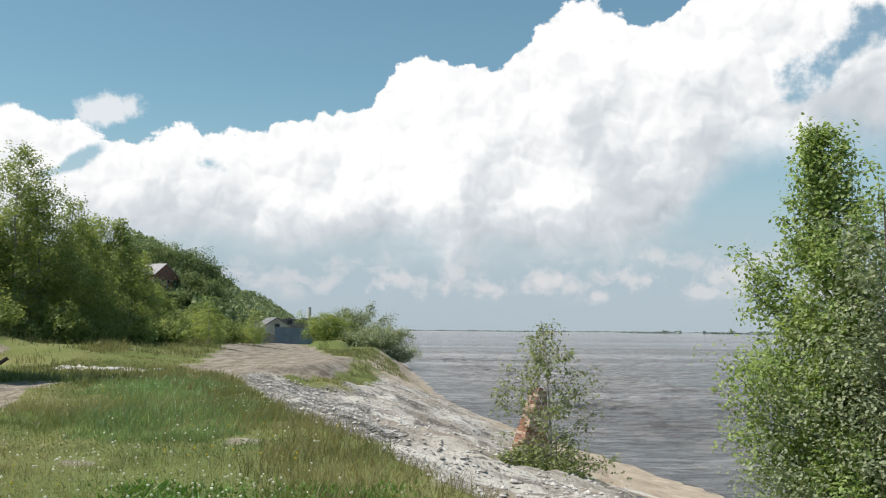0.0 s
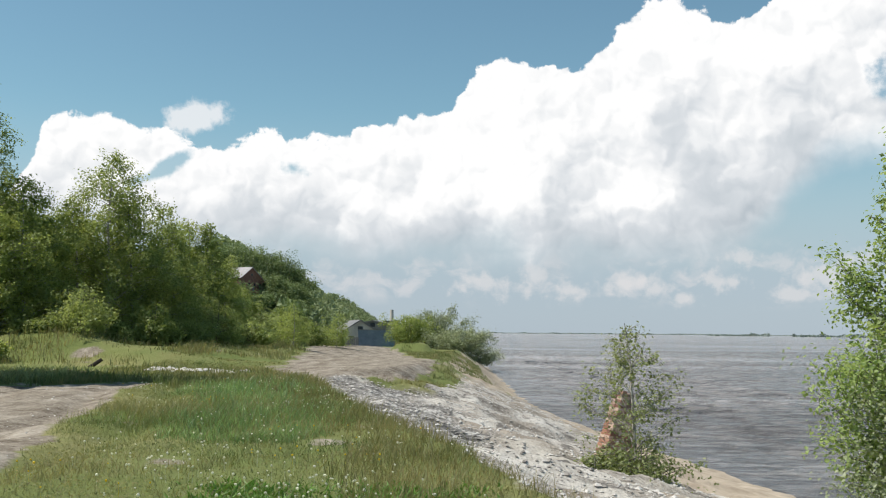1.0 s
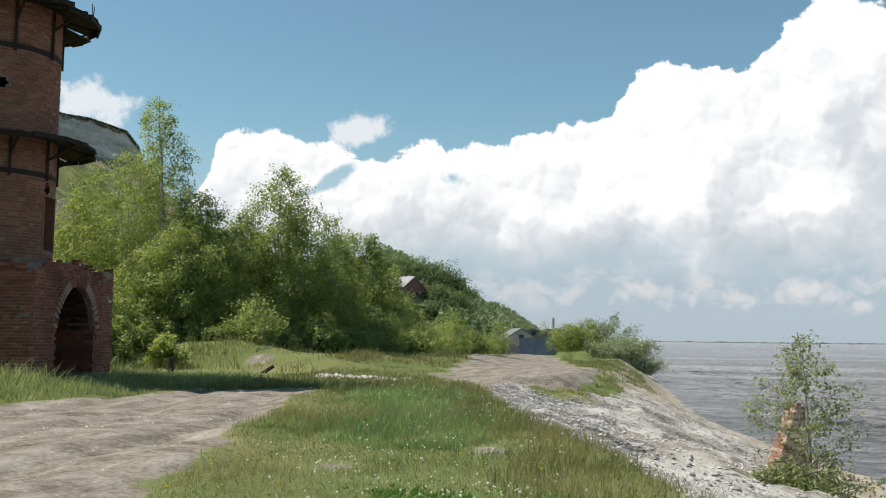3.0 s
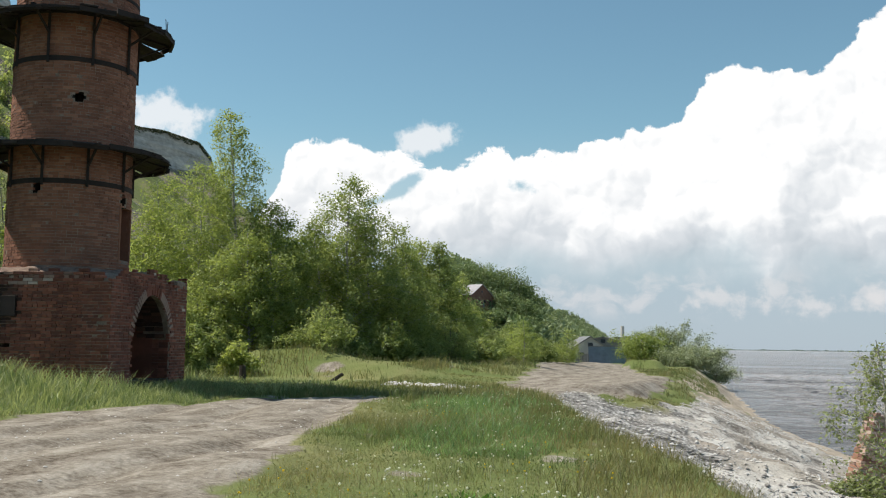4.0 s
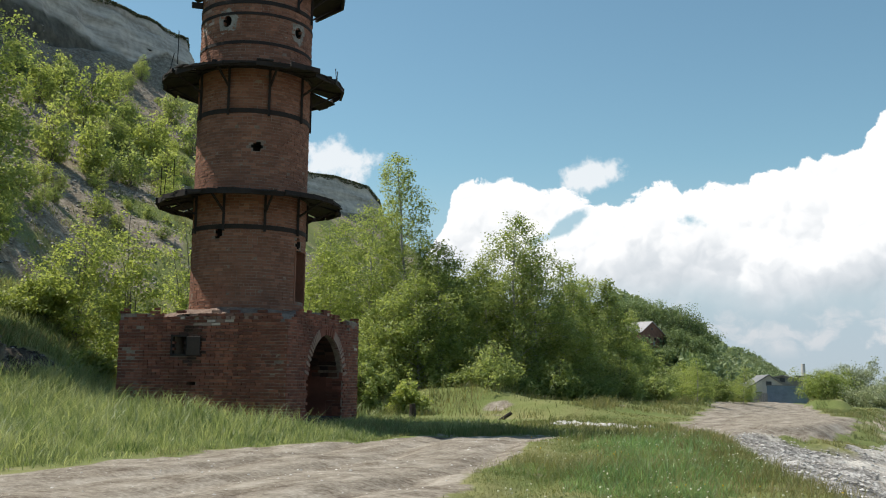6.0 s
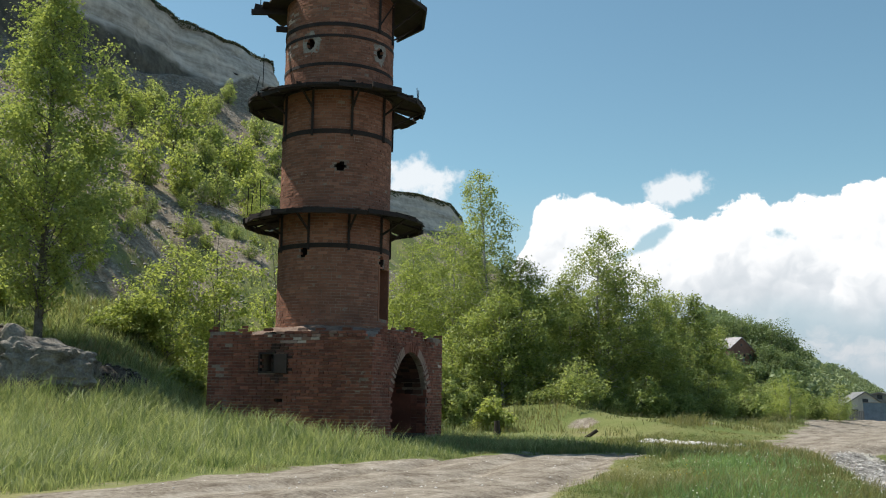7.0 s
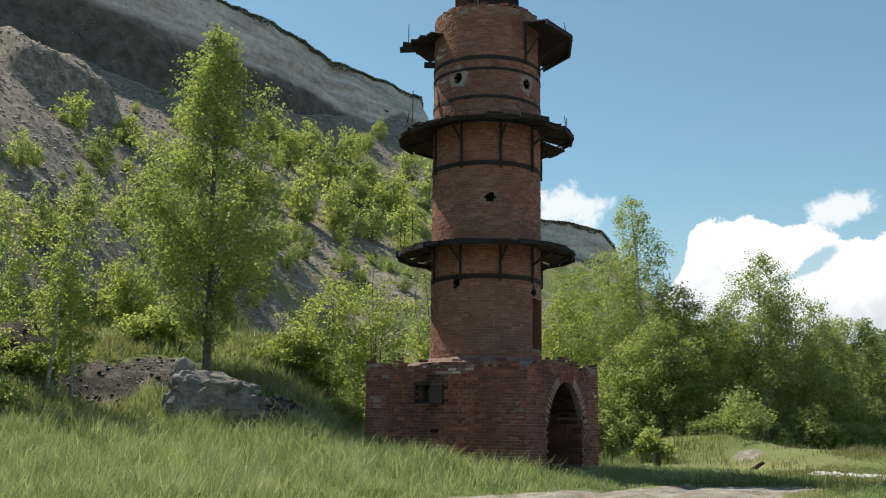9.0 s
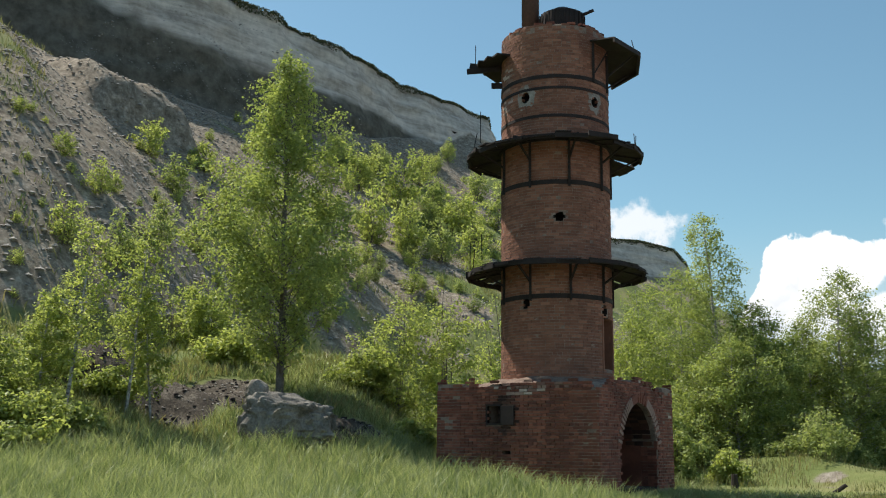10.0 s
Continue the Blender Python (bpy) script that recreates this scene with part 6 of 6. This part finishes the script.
for k in range(8):
    bm = bmesh.new()
    box(bm, 0.22, 0.05, 1.5, pose(-1 + k * 0.25, 0, 0.75))
    part("board", bm, ROOF, fence)
x, y = spot(7.6, 190)
stack = tagged(new("boiler_house"), "small pale boiler house with a thin chimney pipe", "building")
stack.matrix_basis = pose(x, y, -1.4, 0, 0, 8)
bm = bmesh.new()
box(bm, 2.4, 2.4, 4.4, pose(0, 0, 2.2), 0.05)
part("wall", bm, PLASTER, stack)
bm = bmesh.new()
box(bm, 2.9, 2.9, 0.25, pose(0, 0, 4.5))
part("roof", bm, ROOF, stack)
bm = bmesh.new()
bmesh.ops.create_cone(bm, cap_ends=True, segments=14, radius1=0.38, radius2=0.32, depth=2.2, matrix=pose(0.1, 0, 5.6))
part("chimney_pipe", bm, PLASTER, stack)

# far shore: low land with tree belts, haze painted into their leaf colour
HAZED = leafy("hazed_shore_leaf", (0.24, 0.29, 0.28), (0.30, 0.35, 0.34), 0.2)
for nm, label, a0, a1, d, h, n, seed in (("far_shore", "low hazy far shore of the river", 6.0, -9.0, 4300, 5, 4000, 1), ("river_island", "low wooded island far out in the river", -10.2, -13.4, 2700, 7.5, 1600, 2),
                                       ("river_island", "low wooded island far out in the river", -14.6, -27.0, 2400, 7, 5000, 3), ("far_shore", "low hazy far shore of the river", -8.0, -30.0, 4500, 6, 2600, 4)):
    r = np.random.default_rng(seed)
    a = np.radians(r.uniform(a1, a0, n))
    dd = d + r.uniform(0, 120, n)
    top = h * (0.25 + 0.75 * smooth(0.30, 0.7, vnoise(np.degrees(a) * 3.1, a * 0 + seed, 81) + 0.5)) * r.uniform(0.5, 1, n)
    at = np.stack([-dd * np.sin(a), dd * np.cos(a), WATER_Z + r.uniform(0.2, 1, n) * top], 1)
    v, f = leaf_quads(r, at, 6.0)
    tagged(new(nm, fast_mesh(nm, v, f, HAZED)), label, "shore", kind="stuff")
x, y = spot(2.55, 1500)
boat = tagged(new("boat"), "tiny white river boat far out on the water", "boat")
boat.matrix_basis = pose(x, y, WATER_Z, 0, 0, 40)
bm = bmesh.new()
box(bm, 14, 3.4, 1.6, pose(0, 0, 0.7), 0.3)
part("hull", bm, ROOF, boat)
bm = bmesh.new()
box(bm, 5, 2.6, 2.6, pose(-2, 0, 2.6), 0.2)
part("cabin", bm, PLASTER, boat)

# dark turf hanging over the cliff's edge
r = np.random.default_rng(12)
y = r.uniform(30, 240, 40000)
i = np.clip(np.searchsorted(rows_y, y) - 1, 0, len(rows_y) - 2)
fr = (y - rows_y[i]) / (rows_y[i + 1] - rows_y[i])
ex = GX[i, k0] * (1 - fr) + GX[i + 1, k0] * fr
ez = GZ[i, k0] * (1 - fr) + GZ[i + 1, k0] * fr
drop = r.uniform(0, 1, len(y)) ** 2 * 1.1 * (0.6 + vnoise(y * 0.5, y * 0, 83))
at = np.stack([ex + r.uniform(-0.5, 0.35, len(y)), y, ez + 0.25 - drop], 1)
v, f = leaf_quads(r, at, 0.24, 0.8)
tagged(new("cliff_turf", fast_mesh("cliff_turf", v, f, simple("dark_turf", (0.05, 0.055, 0.025), (0.13, 0.14, 0.06), 1.0))), "dark turf fringe along the cliff's edge", "turf", kind="stuff")

# ---- single things near the track, the kiln and the beach ----
def lumpy(bm, seed, amount, scale):
    for v in bm.verts:
        p = v.co * scale
        v.co += v.co.normalized() * amount * (noise.noise(p + Vector((seed, 0, 0))) + 0.5 * noise.noise(p * 2.7 + Vector((seed, 3, 0))) + 0.25 * noise.noise(p * 6.5))


BOULDER = simple("boulder", (0.07, 0.062, 0.052), (0.32, 0.29, 0.245), 2.2, 0.95, 1.0, 0.08)
x, y = spot(53.6, 27.6)
rock_ob = tagged(new("boulder"), "large grey weathered boulder lying in tall grass", "boulder")
rock_ob.matrix_basis = pose(x, y, ground_z(x, y), 0, 0, 53)
bm = bmesh.new()
bmesh.ops.create_icosphere(bm, subdivisions=5, radius=1.0)
for v in bm.verts:
    v.co = Vector([math.copysign(abs(c) ** 0.6, c) for c in v.co])
lumpy(bm, 4.0, 0.30, 1.5)
for v in bm.verts:
    v.co += v.co.normalized() * 0.16 * (abs(noise.noise(v.co * 3.4)) - 0.2)
for v in bm.verts:
    v.co = Vector((v.co.x * 1.12, v.co.y * 0.75, 0.42 + v.co.z * (0.74 - 0.14 * v.co.x)))
part("block", bm, BOULDER, rock_ob)
bm = bmesh.new()
bmesh.ops.create_icosphere(bm, subdivisions=3, radius=0.3)
lumpy(bm, 9.0, 0.08, 3.0)
bmesh.ops.translate(bm, vec=(-0.85, 0, 1.32), verts=bm.verts)
part("knob", bm, BOULDER, rock_ob)

CHAR = simple("charred_wood", (0.015, 0.012, 0.01), (0.06, 0.045, 0.035), 4.0, 0.95, 0.7, 0.02)
x, y = spot(28.95, 34)
stump = tagged(new("post_stump"), "short charred wooden post stump in the grass", "stump")
stump.matrix_basis = pose(x, y, ground_z(x, y))
bm = bmesh.new()
bmesh.ops.create_cone(bm, cap_ends=True, segments=9, radius1=0.13, radius2=0.10, depth=0.6, matrix=pose(0, 0, 0.22))
lumpy(bm, 2.0, 0.02, 6.0)
part("stem", bm, CHAR, stump)
x, y = spot(23.7, 34)
log = tagged(new("log"), "short dark log lying aslant in the grass", "log")
log.matrix_basis = pose(x, y, ground_z(x, y) + 0.1, 0, 55, 30)
bm = bmesh.new()
bmesh.ops.create_cone(bm, cap_ends=True, segments=10, radius1=0.07, radius2=0.06, depth=0.5)
lumpy(bm, 5.0, 0.02, 5.0)
part("stem", bm, CHAR, log)
# grey beams on the slope
for a, e, ln, tilt in ((66.5, 7.0, 3.4, 4), (62.0, 6.6, 2.2, -3)):
    d = slope_hit(a, e) or 40
    x, y = spot(a, d)
    beam_ob = tagged(new("old_beam"), "weathered grey timber beam lying on the slope", "beam")
    beam_ob.matrix_basis = pose(x, y, ground_z(x, y) + 0.12, 0, tilt, a)
    bm = bmesh.new()
    box(bm, ln, 0.22, 0.2, Matrix(), 0.02)
    part("timber", bm, simple("grey_timber", (0.22, 0.21, 0.19), (0.45, 0.43, 0.40), 3.0, 0.9, 0.4, 0.01, stretch=(0.2, 3, 3)), beam_ob)

# brick ruin on the beach behind the young birch
x, y = spot(-5.1, 24)
ruin = tagged(new("brick_ruin"), "crumbled stump of an orange and white brick wall", "ruin")
ruin.matrix_basis = pose(x, y, ground_z(x, y) - 0.15, 0, 0, 20)
RUIN_BRICK = brick_material("ruin_brick", (0.24, 0.12, 0.08), (0.40, 0.22, 0.15), (0.55, 0.42, 0.34), soot=0.2)
rng = np.random.default_rng(88)
ruin_bricks, ruin_white = ([], []), ([], [])
for c in range(34):
    z = c * 0.064
    left = -0.7 + 0.95 * (c / 34) ** 0.7
    for row in range(2):
        xx, right = left - 0.1, 0.4 - 0.1 * (c > 28) + 0.05 * math.sin(c * 0.7)
        first = c % 2
        while xx < right:
            ln = min(0.1 if first else 0.2, right - xx)
            first = 0
            if ln > 0.04 and rng.random() > 0.06:
                brick_block(ruin_white if (c > 22 or rng.random() < 0.35) else ruin_bricks, pose(xx + ln / 2, row * 0.26 + rng.normal(0, 0.01), z, rng.normal(0, 1), rng.normal(0, 1), rng.normal(0, 1.5)), ln, 0.25, 0.060, 0.008)
            xx += ln + 0.006
bm = bmesh.new()
for c in range(33):
    l0 = -0.72 + 0.95 * (c / 34) ** 0.7
    box(bm, 0.48 - l0 - 0.06, 0.4, 0.066, pose((0.42 + l0) / 2 + 0.02, 0.13, c * 0.064))
part("core", bm, MORTAR, ruin)
part_mesh("brickwork", fast_mesh("brickwork", *ruin_bricks, RUIN_BRICK), ruin, "broken orange bricks")
part_mesh("limed_brickwork", fast_mesh("limed_brickwork", *ruin_white, BRICK_LIMED), ruin, "bricks with white plaster remains")

# ---- bricks of the kiln's base, course by course ----
rng = np.random.default_rng(77)
piece_meshes = {}
for length in (0.25, 0.12):
    for q in range(4):
        out = ([], [])
        brick_block(out, Matrix(), length, 0.1, COURSE - 0.014, 0.006)
        piece_meshes[length, q] = fast_mesh("brick", *out, BRICK_PIECE)
rest, pale, soot_shade, singles = ([], []), ([], []), ([], []), 0
for k in range(4):
    z, course = FLOOR, 0
    while z < 3.35:
        x = -HALF + (0.0 if course % 2 else -0.13)
        while x < HALF - 0.02:
            length = 0.25 if (course % 3 != 2) else 0.12
            x0, x1 = max(x, -HALF), min(x + length, HALF)
            mid, zc = (x0 + x1) / 2, z + COURSE / 2
            x += length + 0.012
            if x1 - x0 < 0.05 or zc > wall_top(k, mid) + 0.03 or wall_open(k, mid, zc - 0.03) or wall_open(k, mid, zc + 0.03):
                continue
            if zc > wall_top(k, mid) - 0.12 and rng.random() < 0.35:
                continue
            if k == 1 and arch_z(mid) is not None and zc < arch_z(mid) + 0.12:
                continue
            dent = 0.012 * (rng.random() < 0.06) + rng.normal(0, 0.004)
            m = wall_pose(k) @ pose(mid, 0.038 + dent, zc, rng.normal(0, 0.8), rng.normal(0, 0.6), rng.normal(0, 1.0))
            top_pale = zc > wall_top(k, mid) - 0.34 and (k == 0 and -0.6 < mid < 1.5) and rng.random() < 0.55
            stain = k == 0 and ((mid + 0.28) / 0.34) ** 2 + ((zc - 2.1) / 0.55) ** 2 < 1 + rng.normal(0, 0.2)
            if stain:
                brick_block(soot_shade, m, x1 - x0, 0.1, COURSE - 0.014, 0.006)
            elif top_pale or rng.random() < 0.002:
                brick_block(pale, m, x1 - x0, 0.1, COURSE - 0.014, 0.006)
            elif k < 2 and singles < 300 and x1 - x0 > 0.11 and abs(x1 - x0 - length) < 0.001 and (mid > 1.0 if k == 0 else mid < -1.35) and 0.6 < z < 2.9:
                ob = new("brick", piece_meshes[length, int(rng.integers(0, 4))])
                ob.parent = base
                ob.matrix_local = m
                singles += 1
            else:
                brick_block(rest, m, x1 - x0, 0.1, COURSE - 0.014, 0.006)
        z += COURSE
        course += 1
# the arch's jambs and vault
for s in (-1, 1):
    z = FLOOR
    while z < ARCH_SPRING + 0.35:
        y = 0.06
        while y < THICK:
            brick_block(rest, wall_pose(1) @ pose(ARCH_X + s * (ARCH_W + 0.03), y + 0.12, z + COURSE / 2, 0, 0, 90), 0.258, 0.08, COURSE - 0.003, 0.004)
            y += 0.262
        z += COURSE
# vault bricks take the blackened tone to paint the shade under the arch
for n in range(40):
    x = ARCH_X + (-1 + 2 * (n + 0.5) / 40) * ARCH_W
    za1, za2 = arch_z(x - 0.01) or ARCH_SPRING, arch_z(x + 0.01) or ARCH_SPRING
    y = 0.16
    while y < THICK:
        brick_block(soot_shade, wall_pose(1) @ pose(x, y + 0.12, arch_z(x) + 0.03, 0, -math.degrees(math.atan2(za2 - za1, 0.02)), 0), 0.11, 0.25, 0.1, 0.008)
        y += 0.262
tagged(part_mesh("brickwork", fast_mesh("brickwork", *rest, BRICK_BASE), base, "dark red weathered bricks"), kind="stuff")
tagged(part_mesh("sooty_brickwork", fast_mesh("sooty_brickwork", *soot_shade, brick_material("soot_and_shade_brick", (0.03, 0.015, 0.011), (0.06, 0.026, 0.018), (0.10, 0.045, 0.03))), base, "bricks blackened by smoke, and vault bricks darkened for the arch's shade"), kind="stuff")
tagged(part_mesh("limed_brickwork", fast_mesh("limed_brickwork", *pale, BRICK_LIMED), base, "bricks with pale lime remains"), kind="stuff")
# pale voussoirs round the arch
for n in range(34):
    u = -1 + 2 * (n + 0.5) / 34
    x = ARCH_X + u * ARCH_W
    e = 0.01
    za1, za2 = arch_z(x - e) or ARCH_SPRING, arch_z(x + e) or ARCH_SPRING
    slope = math.degrees(math.atan2(za2 - za1, 2 * e))
    if -0.15 < u < 0.3 and n % 2:
        continue
    bm = bmesh.new()
    box(bm, 0.085, 0.16, 0.25, wall_pose(1) @ pose(x, 0.06 - 0.012, arch_z(x), 0, -slope, 0) @ pose(0, 0, 0.13), 0.006)
    part("voussoir", bm, BRICK_LIMED if abs(u) > 0.35 else BRICK_BASE, base)
# iron shutter and frame of the little window
m = wall_pose(0) @ pose(WINDOW[0], 0, WINDOW[1])
bm = bmesh.new()
for s in (-1, 1):
    box(bm, 0.05, 0.12, 0.56, m @ pose(s * 0.23, 0.04, 0))
    box(bm, 0.5, 0.12, 0.05, m @ pose(0, 0.04, s * 0.25))
part("window_frame", bm, IRON, base, "rusted iron frame")
bm = bmesh.new()
box(bm, 0.42, 0.03, 0.5, m @ pose(0.24, -0.03, -0.02, 0, 0, -7) @ pose(0.21, 0, 0), 0.006)
part("shutter", bm, IRON, base, "black iron shutter standing open")
# black sheet added inside the opening to paint the window's shade
bm = bmesh.new()
box(bm, 0.46, 0.02, 0.5, m @ pose(0, 0.6, 0))
part("window_back", bm, SOOT_SHADE, base)
